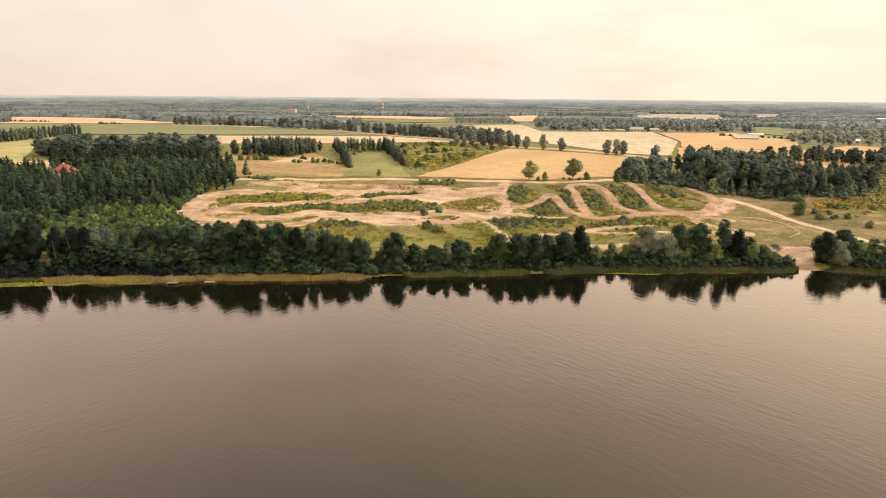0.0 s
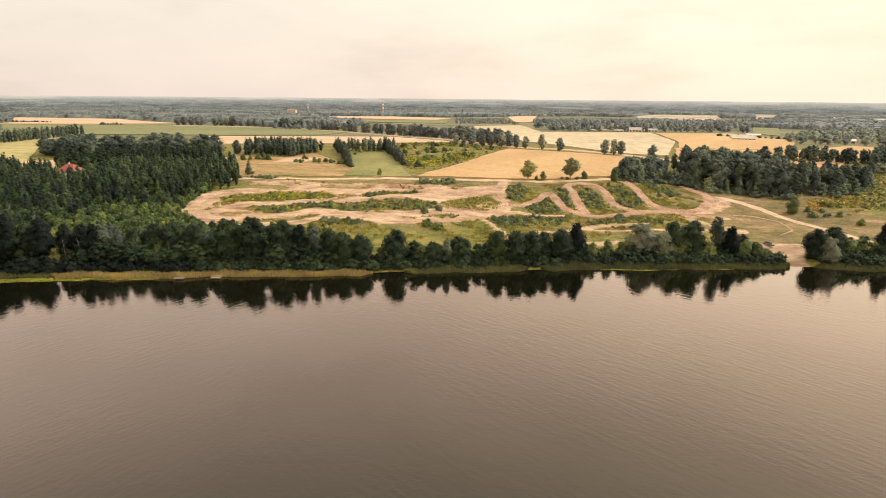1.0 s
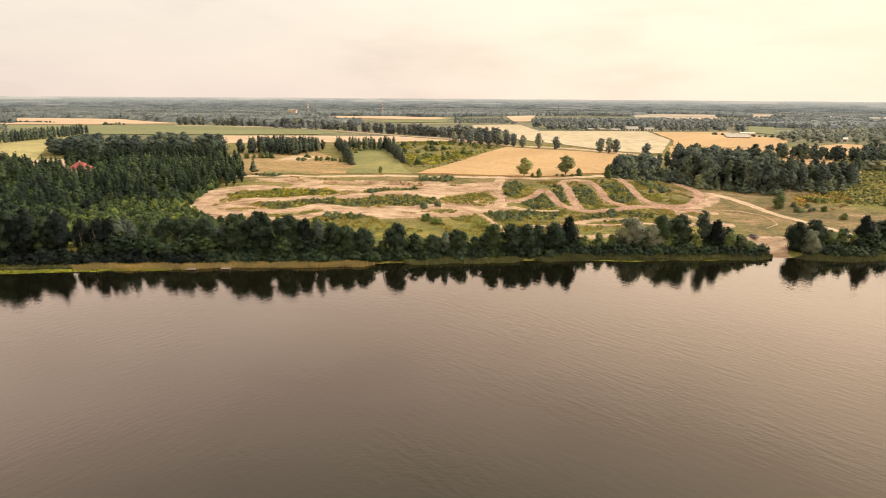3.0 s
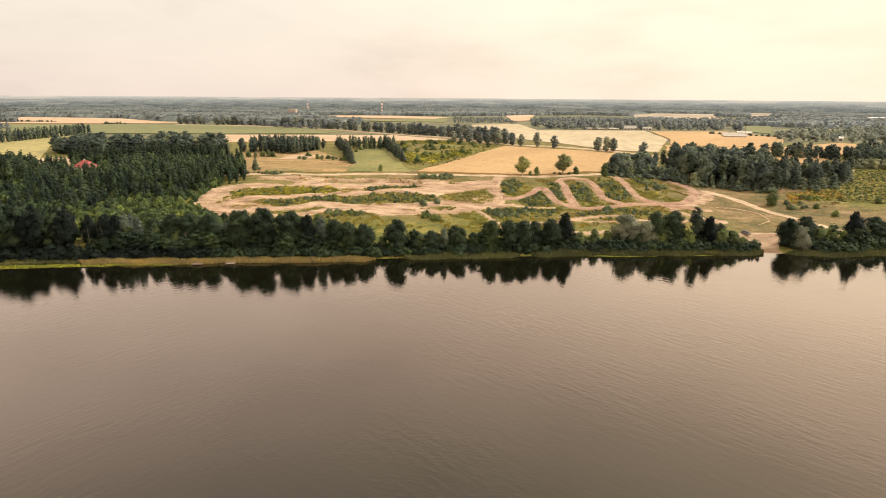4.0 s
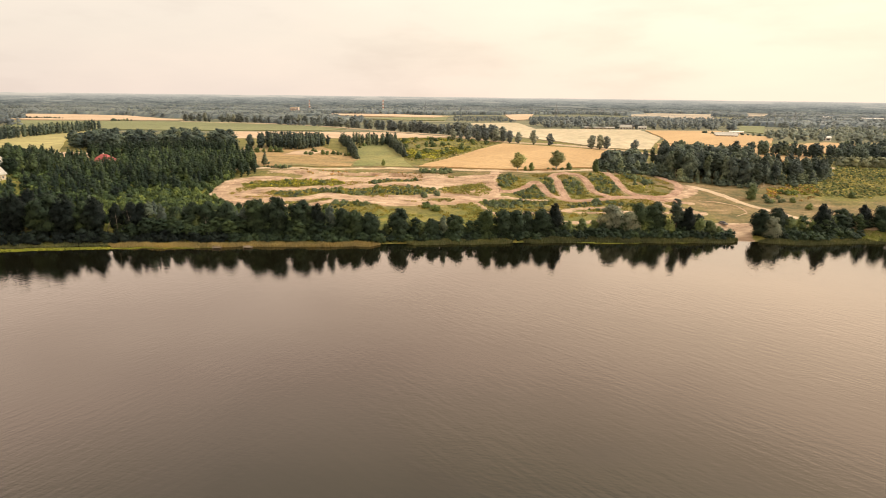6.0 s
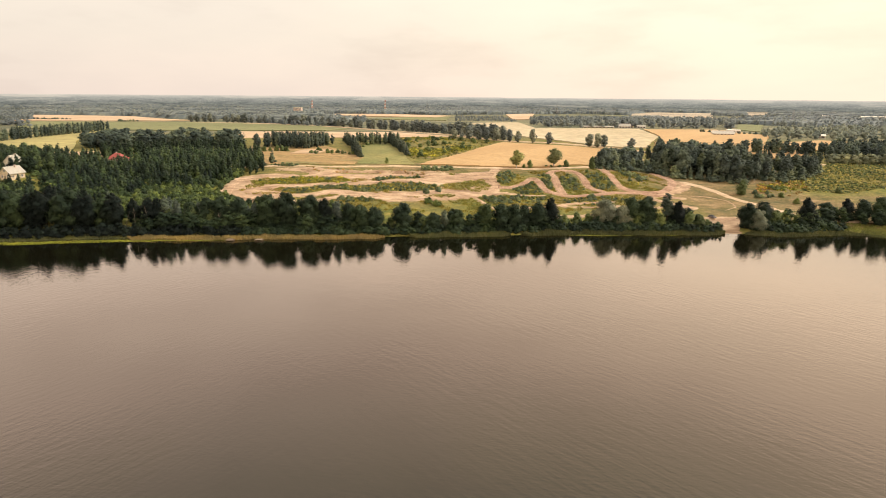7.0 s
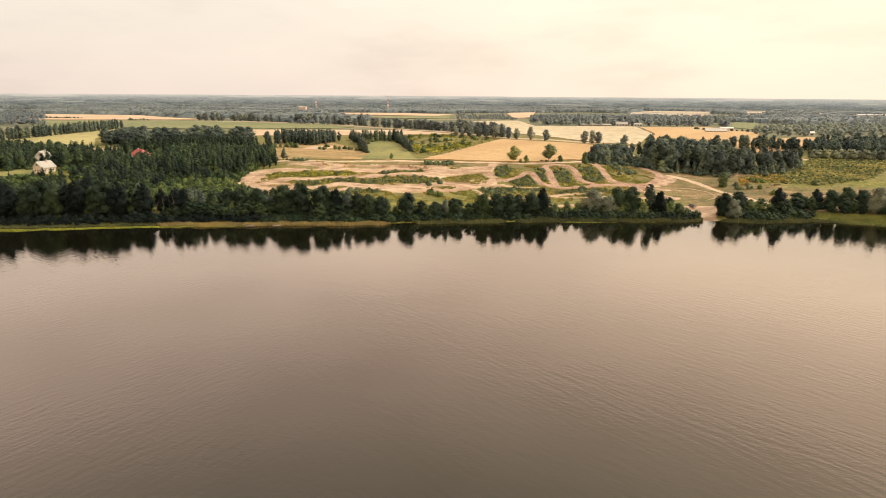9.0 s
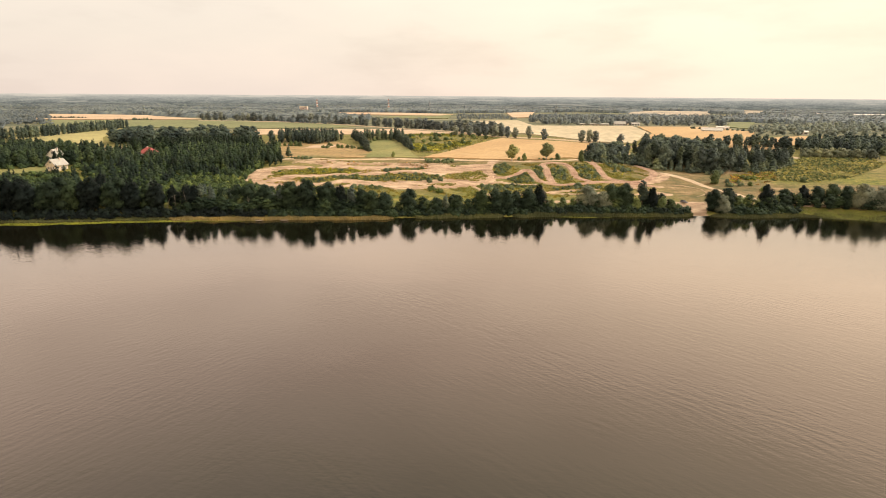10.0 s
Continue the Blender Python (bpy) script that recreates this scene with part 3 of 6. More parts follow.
def ribbon(name, width, pts, mat, label, category, lift=0.07):
    """A worn lane that follows the relief, with a wavering edge and low crown."""
    line = polyline(pts, 1.5 if width < 10 else 4)
    tan = np.gradient(line, axis=0)
    tan /= np.linalg.norm(tan, axis=1)[:, None]
    nrm = np.stack([-tan[:, 1], tan[:, 0]], -1)
    k = np.arange(len(line))
    prof = [-1.0, -0.72, -0.42, -0.16, 0.16, 0.42, 0.72, 1.0]
    hts = [-0.10, 1.4, 0.5, 1.1, 1.1, 0.5, 1.4, -0.10]
    taper = np.clip(np.minimum(k, k[::-1]) / 4.0, 0, 1)
    verts = []
    for c, h in zip(prof, hts):
        half = width / 2 * (1 + 0.16 * wob(line[:, 0] * 3 + (9 if c > 0 else 0), line[:, 1] * 3, 0.25))
        q = line + nrm * (c * half)[:, None]
        verts.append(np.stack([q[:, 0], q[:, 1], land(q[:, 0], q[:, 1]) + lift * (h * taper - 0.3 * (1 - taper)) + (0.02 if h > 0 else 0.0)], -1))
    V = np.stack(verts, 1).reshape(-1, 3)
    ob = new(name, fast_mesh(name, V, grid_faces(8, len(line)), mat, True))
    return tagged(ob, label, category, kind="structure")


for nm, w, p in TRACKS:
    if nm == "jump_track":
        ribbon(nm, w * 0.8, p, M_REDSAND, "rutted red-brown jump track up the slope", "track", 0.30)
    else:
        ribbon(nm, w * 0.51, p, M_SAND, "rutted reddish sand riding track", "track", 0.10)
for nm, w, p in LANES:
    ribbon(nm, w, p, M_LANE, "pale gravel lane beside the fields", "road", 0.12 if w < 7 else 0.5)


def field(name, poly, mat, label, height=0.5, category="field"):
    """A crop stand: a low slab with an upright edge that follows the relief."""
    bm = bmesh.new()
    vs = [bm.verts.new((x, y, 0)) for x, y in poly]
    f = bm.faces.new(vs)
    if f.normal.z < 0:
        f.normal_flip()
    span = max(max(p[0] for p in poly) - min(p[0] for p in poly), max(p[1] for p in poly) - min(p[1] for p in poly))
    bmesh.ops.triangulate(bm, faces=bm.faces[:])
    for _ in range(4 if span < 400 else 3):
        bmesh.ops.subdivide_edges(bm, edges=bm.edges[:], cuts=1, use_grid_fill=True)
    for v in bm.verts:
        edge = v.is_boundary
        wx, wy = float(wob(v.co.x, v.co.y, 0.07)), float(wob(v.co.y, v.co.x, 0.06))
        if edge:
            v.co.x += 1.5 * wx
            v.co.y += 1.5 * wy
        v.co.z = float(land(v.co.x, v.co.y)) + height
    ext = bmesh.ops.extrude_edge_only(bm, edges=[e for e in bm.edges if e.is_boundary])
    for v in ext["geom"]:
        if isinstance(v, bmesh.types.BMVert):
            v.co.z -= height + 0.3
    me = bpy.data.meshes.new(name)
    bmesh.ops.recalc_face_normals(bm, faces=bm.faces[:])
    bm.to_mesh(me)
    bm.free()
    me.materials.append(mat)
    return tagged(new(name, me), label, category, kind="structure")


field("wheat_field", [(-22.2, 179.5), (-2.2, 222.9), (18.3, 280.3), (45.2, 348.7), (86.8, 327.7), (137.2, 300.5), (137.9, 257.4), (109.2, 215.6), (94.5, 194.9), (65.1, 179.2), (25, 176.5)], M_WHEAT, "ripe golden wheat field", 0.7)
field("mown_meadow", [(-64.9, 178.6), (-79.9, 285.4), (-80.3, 347.4), (-62.2, 347.3), (-33.6, 217.6), (-25.5, 179.5)], M_LAWN, "green mown strip between two tree rows", 0.2)
field("dry_hayfield", [(-131.2, 171.7), (-161.9, 242.3), (-174, 286), (-144.6, 317.4), (-121.7, 314.8), (-80.1, 240.9), (-66.7, 214.2), (-66.8, 176.5)], M_STUBBLE, "dry brown and tan hayfield", 0.25)
field("tan_plot", [(-122, 262), (-100, 266), (-104, 232), (-126, 230)], M_TAN, "small pale tan stubble plot in the hayfield", 0.4)
field("stubble_strip", [(-277.4, 489), (-74.6, 507), (-7.6, 444.3), (40.3, 368.2), (-4.6, 428.3), (-64.2, 403.6), (-233.7, 369.1)], M_TAN, "tan stubble strip along the avenue", 0.4)
field("green_field", [(-714.3, 736.9), (-430.1, 751.5), (-338.7, 726), (-201.7, 649.5), (-141.2, 574.8), (-160, 524.5), (-258.8, 505.8), (-413.7, 498.6), (-549.7, 525.2)], M_GREEN, "broad green crop field", 0.8)
field("tan_field", [(-948.9, 1037), (-816.7, 1047.7), (-671.4, 1016.9), (-460.9, 828.1), (-600.7, 777.3), (-724.4, 757.4)], M_TAN, "pale tan stubble field", 1.2)
field("ripening_field", [(-428.7, 295), (-455.8, 507.3), (-411, 488.5), (-344, 315.3), (-313, 262), (-284, 214), (-316, 203), (-344.9, 225.2)], M_YELLOWGREEN, "yellow-green ripening crop field", 0.4)
field("tan_patch", [(-310.7, 217.8), (-269.8, 229.7), (-247.6, 189.6), (-279.2, 187)], M_TAN, "small tan stubble plot behind houses", 0.4)
field("barley_field", [(9, 827.2), (66, 854.1), (111.3, 880.6), (113.6, 643.7), (263.9, 657.4), (230.5, 467.9), (172.8, 314.5), (152, 314.7), (131.4, 323.3), (89.6, 404.6), (31.9, 530.2), (7.8, 645.6)], M_PALE, "pale cream barley field", 0.8)
field("golden_field", [(266.4, 640.7), (375.3, 658.1), (376.3, 509.1), (295.3, 355.4), (200.8, 371.6), (233.5, 467.9)], M_WHEAT, "golden ripe grain field", 0.8)
field("golden_field", [(177, 305.4), (196.5, 370.2), (292.5, 354.3), (388.6, 427.6), (416.1, 365), (373.9, 312), (310.8, 305.7), (278.9, 264.8), (211.3, 272.4)], M_WHEAT, "golden ripe grain field behind a tree row", 0.72)
field("far_tan_field", [(-320, 1294.4), (-153.1, 1310.5), (-14.8, 1224.9), (-49.3, 1116.4), (-263.7, 1169.9)], M_TAN, "distant tan stubble field", 1.5)
field("far_tan_field", [(126.6, 1376), (212.5, 1473.1), (153.5, 1068), (115.6, 1029.5)], M_TAN, "distant tan stubble field", 1.5)
field("far_tan_field", [(456.2, 1255.4), (652.6, 1351), (589.2, 1161.1), (426.3, 1148.2)], M_TAN, "distant tan stubble field", 1.5)
field("far_tan_field", [(753.4, 1378), (938.2, 1335.6), (859, 1241.7), (731.5, 1274.7)], M_TAN, "distant tan stubble field", 1.5)
field("green_plot", [(517, 901.6), (552.6, 886.3), (413, 606.1), (404.3, 663.7)], M_GREEN, "bright green plot between woods", 0.8)
field("green_plot", [(-168.8, 979.5), (-124.4, 1111.3), (-16.4, 1200.8), (-20.1, 953.4)], M_GREEN, "pale green plot behind the avenue", 1.0)
field("house_lawn", [(-290, 107.2), (-258.2, 125.6), (-254.1, 102.9), (-283.7, 90.3)], M_LAWN, "sunlit lawn beside white house", 0.15)

# ---- plants ----
rng = np.random.default_rng(7)


def part(name, me, parent, label=""):
    ob = new(name, me)
    ob.parent = parent
    return tagged(ob, label) if label else ob


def cube_ball():
    """A rounded 24-quad ball."""
    V, F = [], []
    for ax in range(3):
        for s in (-1, 1):
            b = len(V)
            for i in (-1, 0, 1):
                for j in (-1, 0, 1):
                    v = [0, 0, 0]
                    v[ax], v[(ax + 1) % 3], v[(ax + 2) % 3] = s, i * s, j
                    V.append(np.array(v, float) / np.linalg.norm(v))
            for i in range(2):
                for j in range(2):
                    F.append([b + i * 3 + j, b + i * 3 + j + 3, b + i * 3 + j + 4, b + i * 3 + j + 1])
    return np.array(V), np.array(F)


BALL_V, BALL_F = cube_ball()
OCTA_V = np.array([(1, 0, 0), (-1, 0, 0), (0, 1, 0), (0, -1, 0), (0, 0, 1), (0, 0, -1)], float)
BALL = (BALL_V, np.concatenate([BALL_F[:, :3], BALL_F[:, [0, 2, 3]]]))
OCTA_F = np.array([(0, 2, 4), (2, 1, 4), (1, 3, 4), (3, 0, 4), (2, 0, 5), (1, 2, 5), (3, 1, 5), (0, 3, 5)])
PROFILE = {
    "round": lambda f: math.sin(math.pi * (0.14 + 0.80 * f)) ** 0.6,
    "oval": lambda f: math.sin(math.pi * (0.10 + 0.86 * f)) ** 0.8,
    "spire": lambda f: 0.06 + 0.94 * (1 - f) ** 0.8,
    "pine": lambda f: 0.45 + 0.55 * math.sin(math.pi * (0.25 + 0.7 * f)),
    "dome": lambda f: math.sqrt(max(0.05, 1 - f * f * 0.93)),
}


def leaf_mass(seed, h, r, z0, shape, k, n, leaf, core=0.86, squash=0.85, ragged=0.18, lobe=0.46, cores=None, lift=0.25):
    """A crown of leaf sprays over k uneven lobes round dark cores, as vertex and triangle arrays."""
    g = np.random.default_rng(seed)
    n, leaf = int(n * 1.75), leaf * 0.84
    prof = PROFILE[shape]
    L = []
    for i in range(k):
        f = (i + 0.5) / k
        e = prof(f) * r
        a = 2.39996 * i + g.uniform(-0.4, 0.4)
        lr = max(lobe * e, 0.12 * r) * g.uniform(0.75, 1.25)
        off = max(0.0, e - lr * 0.85) * (g.uniform(0.72, 1.15) if i % 3 else g.uniform(0.0, 0.5))
        z = z0 + (h - z0) * f
        z = min(max(z, z0 + lr * 0.5), h - lr * squash * 0.8)
        L.append((off * math.cos(a), off * math.sin(a), z, lr))
    L = np.array(L)
    p = L[:, 3] ** 2
    pick = g.choice(k, n, p=p / p.sum())
    d = g.normal(size=(n, 3))
    d[:, 2] += 0.25
    d /= np.linalg.norm(d, axis=1)[:, None]
    loose = g.random(n) < 0.3                                    # stray twigs; the rest lie close to the lobes
    rad = L[pick, 3] * np.where(loose, 1.0 + ragged * g.uniform(-0.6, 1.5, n), 1.0 - 0.10 * g.random(n))
    c = L[pick, :3] + d * rad[:, None] * np.array([1, 1, squash])
    out_dir = c - np.array([0, 0, z0 + (h - z0) * 0.45])
    out_dir /= np.linalg.norm(out_dir, axis=1)[:, None] + 1e-6
    nn = d * 0.85 + out_dir * 0.35 + g.normal(size=(n, 3)) * np.where(loose, 0.5, 0.25)[:, None] + np.array([0, 0, 0.28])
    nn /= np.linalg.norm(nn, axis=1)[:, None]
    u = np.array([0, 0, 1.0]) + g.normal(size=(n, 3)) * 0.45     # sprays hang mostly up and down
    u -= nn * (u * nn).sum(1)[:, None]
    u /= np.linalg.norm(u, axis=1)[:, None] + 1e-6
    v = np.cross(nn, u)
    s = leaf * g.uniform(0.6, 1.35, n)[:, None]
    flip = np.where(g.random(n) < 0.5, 1.0, -1.0)[:, None]
    spray = np.stack([c - u * s * flip, c + (u * 0.85 * flip - v * 0.62) * s + nn * s * 0.15, c + (u * 0.55 * flip + v * 0.62) * s - nn * s * 0.15], 1).reshape(-1, 3)
    tri = np.arange(3 * n).reshape(-1, 3)
    turned = (np.cross(spray[1::3] - spray[0::3], spray[2::3] - spray[0::3]) * nn).sum(1) < 0
    tri[turned] = tri[turned][:, ::-1]
    soft = d * 0.55 + out_dir * 0.45 + nn * 0.45                 # leaves take the light of the crown's rounded mass
    V, F, N = [spray], [tri], [np.repeat(soft / np.linalg.norm(soft, axis=1)[:, None], 3, axis=0)]
    b = 3 * n
    bv, bf = cores or (OCTA_V, OCTA_F)
    for x, y, z, lr in L:
        V.append(bv * np.array([lr, lr, lr * squash]) * core * g.uniform(0.85, 1.08, (len(bv), 1)) + np.array([x, y, z]))
        F.append(bf + b)
        N.append(bv)
        b += len(bv)
    N = np.concatenate(N) * (1 - lift) + np.array([0, 0, lift])
    return np.concatenate(V), np.concatenate(F), N / np.linalg.norm(N, axis=1)[:, None]


def leaf_mesh(name, mat, *shape, **more):
    V, F, N = leaf_mass(*shape, **more)
    return fast_mesh(name, V, F, mat, normals=N)


def tube(a, b, ra, rb, n=7):
    a, b = np.array(a, float), np.array(b, float)
    d = b - a
    d /= np.linalg.norm(d)
    u = np.cross(d, [0.3, 0.9, 0.2])
    u /= np.linalg.norm(u)
    v = np.cross(d, u)
    t = np.arange(n) * 2 * math.pi / n
    ring = np.cos(t)[:, None] * u + np.sin(t)[:, None] * v
    i = np.arange(n)
    return np.concatenate([a + ring * ra, b + ring * rb]), np.stack([i, (i + 1) % n, (i + 1) % n + n, i + n], -1)


def joined(pieces):
    V, F, b = [], [], 0
    for v, f in pieces:
        V.append(v)
        F.append(f + b)
        b += len(v)
    return np.concatenate(V), np.concatenate(F)


def trunk_mesh(seed, h, z0, r, mat, limbs=6, spread=0.3):
    g = np.random.default_rng(seed)
    top = h * 0.86
    bend = g.uniform(-0.25, 0.25, 2)
    mid = (bend[0], bend[1], top * 0.5)
    ps = [tube((0, 0, -0.4), (0, 0, 0.5), r * 1.35, r), tube((0, 0, 0.5), mid, r, r * 0.65), tube(mid, (bend[0] * 0.4, 0, top), r * 0.65, r * 0.12)]
    for i in range(limbs):
        z = z0 * 0.7 + (top - z0) * (0.1 + 0.7 * i / limbs)
        a = 2.4 * i + g.uniform(0, 0.6)
        ln = h * spread * g.uniform(0.6, 1.0) * (1 - 0.5 * i / limbs)
        ps.append(tube((0, 0, z), (ln * math.cos(a), ln * math.sin(a), z + ln * 0.7), r * 0.36, r * 0.07, 5))
    return fast_mesh("trunk", *joined(ps), mat, True)


# kind: (height, crown radius, crown foot, shape, lobes, clumps, clump size, leaves, bark, label)
KINDS = {
    "alder": (12, 4.6, 0.3, "round", 34, 2800, 0.38, M_ALDER, M_BARK, "dense dark-green alder with rounded crown by the water"),
    "alder_tall": (15, 4.3, 0.4, "oval", 36, 2800, 0.40, M_SHADE, M_BARK, "tall alder in the lakeside belt, shade put into its leaf colour"),
    "birch": (15, 3.3, 1.8, "oval", 26, 900, 0.50, M_WOOD, M_BIRCHBARK, "slender green birch with pale trunk"),
    "lone_birch": (15, 3.9, 2.6, "oval", 26, 1300, 0.40, M_LONE, M_BIRCHBARK, "lone light-green birch at the wheat field"),
    "oak": (16, 5.4, 0.9, "round", 30, 1150, 0.66, M_WOOD, M_BARK, "broad green deciduous tree of the mixed wood"),
    "avenue": (18, 5.2, 1.6, "round", 18, 420, 0.95, M_AVENUE, M_BARK, "tall roadside tree of the avenue, leaves greyed for haze"),
    "aspen": (10, 2.6, 0.6, "spire", 16, 420, 0.52, M_WOOD, M_BARK, "young pointed green aspen in a row"),
    "pine": (17, 3.8, 5.5, "pine", 20, 1100, 0.48, M_PINE, M_BARK, "dark-green pine with bare lower trunk"),
    "willow": (8.5, 4.6, 0.3, "dome", 30, 2600, 0.36, M_WILLOW, M_BARK, "silvery grey-green willow with rounded crown"),
    "bushy_tree": (6.5, 3.0, 0.1, "dome", 20, 1300, 0.28, M_SHRUB, M_BARK, "low bushy green tree among shrubs"),
}
TEMPLATES = {}
for ki, (kind, (h, r, z0, shape, k, n, leaf, lm, bm_, label)) in enumerate(KINDS.items()):
    TEMPLATES[kind] = []
    for v in range(3):
        seed = 100 * ki + v
        crown_me = leaf_mesh("crown", lm, seed, h, r, z0, shape, k, n, leaf, squash=0.6 if kind == "pine" else 0.88, core=0.86)
        trunk_me = trunk_mesh(seed, h, z0, 0.022 * h if kind != "willow" else 0.3, bm_, spread=0.75 * r / h)
        TEMPLATES[kind].append((crown_me, trunk_me))
NAMES = {"alder": "alder_tree", "alder_tall": "alder_tree", "birch": "birch_tree", "lone_birch": "birch_tree", "oak": "broadleaf_tree", "avenue": "roadside_tree", "aspen": "aspen_tree", "pine": "pine_tree",
         "willow": "willow_tree", "bushy_tree": "bushy_tree"}
FIRST = {}


def place(x, y, z, size, turn, wide=1.0):
    return pose(x, y, z, 0, 0, turn) @ Matrix.Diagonal((size * wide, size * wide, size, 1))


def tree(kind, x, y, height=None, wide=1.0, label="", group="", var=None):
    """One tree, height in metres, standing on the ground."""
    h0 = KINDS[kind][0]
    var = int(rng.integers(3)) if var is None else var
    m = place(float(x), float(y), float(land(x, y)) - 0.05, (height or h0) / h0, rng.uniform(0, 360), wide * rng.uniform(0.92, 1.1))
    key = (kind, var)
    if key not in FIRST:
        ob = new(NAMES[kind])
        part("trunk", TEMPLATES[kind][var][1], ob)
        part("crown", TEMPLATES[kind][var][0], ob)
        FIRST[key] = ob
        ob.matrix_basis = m
    else:
        keep = FIRST[key].scale.copy()
        ob = copy_thing(FIRST[key], m @ Matrix.Diagonal((1 / keep.x, 1 / keep.y, 1 / keep.z, 1)))
    return tagged(ob, label or KINDS[kind][9], "tree", group)


M_SALLOW = foliage("sallow_leaves", (0.095, 0.130, 0.078), (0.215, 0.255, 0.145), 0.12, 0.5)
SHRUB_ME = [leaf_mesh("shrub", M_SHRUB, 900 + v, 2.4, 1.7, 0.0, "dome", 12, 300, 0.26, 0.85) for v in range(4)]
WILLOW_SHRUB_ME = [leaf_mesh("shrub", M_SALLOW, 940 + v, 2.4, 1.7, 0.0, "dome", 12, 300, 0.26, 0.85) for v in range(2)]


def shrub(x, y, height=2.0, wide=1.0, grey=False, label="", group="shrubs on the riding ground"):
    me = WILLOW_SHRUB_ME[int(rng.integers(2))] if grey else SHRUB_ME[int(rng.integers(4))]
    ob = new("shrub", me)
    ob.matrix_basis = place(float(x), float(y), float(land(x, y)) - 0.1, height / 2.4, rng.uniform(0, 360), wide)
    return tagged(ob, label or ("grey-green sallow shrub on sandy ground" if grey else "leafy green shrub on rough grass"), "shrub", group)


def scatter(poly, step, jitter=0.62):
    """Jittered plan points inside a polygon."""
    x0, x1 = min(p[0] for p in poly), max(p[0] for p in poly)
    y0, y1 = min(p[1] for p in poly), max(p[1] for p in poly)
    gx, gy = np.meshgrid(np.arange(x0, x1, step), np.arange(y0, y1, step))
    px = gx.ravel() + rng.uniform(-jitter, jitter, gx.size) * step
    py = gy.ravel() + rng.uniform(-jitter, jitter, gx.size) * step
    ok = inside(px, py, poly) & (rng.random(gx.size) < 0.9)
    return np.stack([px[ok], py[ok]], -1)


def along(pts, step, jitter=1.0):
    line = polyline(pts, step)
    return line + rng.uniform(-jitter, jitter, line.shape)


def stuff(name, templates, spots, heights, base_h, mat, label, category, wide=1.0, sink=0.1, tones=(0.05, 1.0)):
    """Many plants in one mesh: each a turned, scaled copy of one of the template arrays."""
    V, F, N, T, b = [], [], [], [], 0
    for (x, y), hh in zip(spots, heights):
        tv, tf, tn = templates[int(rng.integers(len(templates)))]
        a = rng.uniform(0, 6.283)
        s = hh / base_h
        w = s * wide * rng.uniform(0.85, 1.2)
        c, q = math.cos(a) * w, math.sin(a) * w
        z = float(land(x, y)) - sink
        V.append(np.stack([tv[:, 0] * c - tv[:, 1] * q + x, tv[:, 0] * q + tv[:, 1] * c + y, tv[:, 2] * s + z], -1))
        ca, sa = math.cos(a), math.sin(a)
        N.append(np.stack([tn[:, 0] * ca - tn[:, 1] * sa, tn[:, 0] * sa + tn[:, 1] * ca, tn[:, 2]], -1))
        F.append(tf + b)
        T.append(np.full(len(tv), rng.uniform(*tones)))
        b += len(tv)
    me = fast_mesh(name, np.concatenate(V), np.concatenate(F), mat, normals=np.concatenate(N))
    me.attributes.new("tone", "FLOAT", "POINT").data.foreach_set("value", np.concatenate(T).astype(np.float32))
    return tagged(new(name, me), label, category, kind="stuff")


LOW_SPIRE = [leaf_mass(700 + v, 10, 2.1, 0.0, "oval", 8, 150, 0.36, 0.9, lobe=0.78, ragged=0.12) for v in range(6)]
LOW_ROUND = [leaf_mass(720 + v, 12, 4.2, 0.3, "round", 14, 260, 0.56, 0.9, lobe=0.52) for v in range(6)]
LOW_OVAL = [leaf_mass(740 + v, 14, 2.9, 0.3, "oval", 9, 190, 0.52, 0.9, lobe=0.7) for v in range(6)]
# lift tips the normals upward, so far crowns show little shade
MID_TREE = [leaf_mass(750 + v, 14, 4.0, 0.0, "oval", 6, 26, 0.9, 0.97, lobe=0.62, cores=BALL, lift=0.6) for v in range(6)]
WEED = [leaf_mass(780 + v, 0.7, 1.0, 0.0, "dome", 2, 14, 0.30, 0.3) for v in range(6)]
LOW_BUSH = [leaf_mass(800 + v, 2.4, 1.8, 0.0, "dome", 8, 90, 0.38, 0.8, lobe=0.55) for v in range(5)]

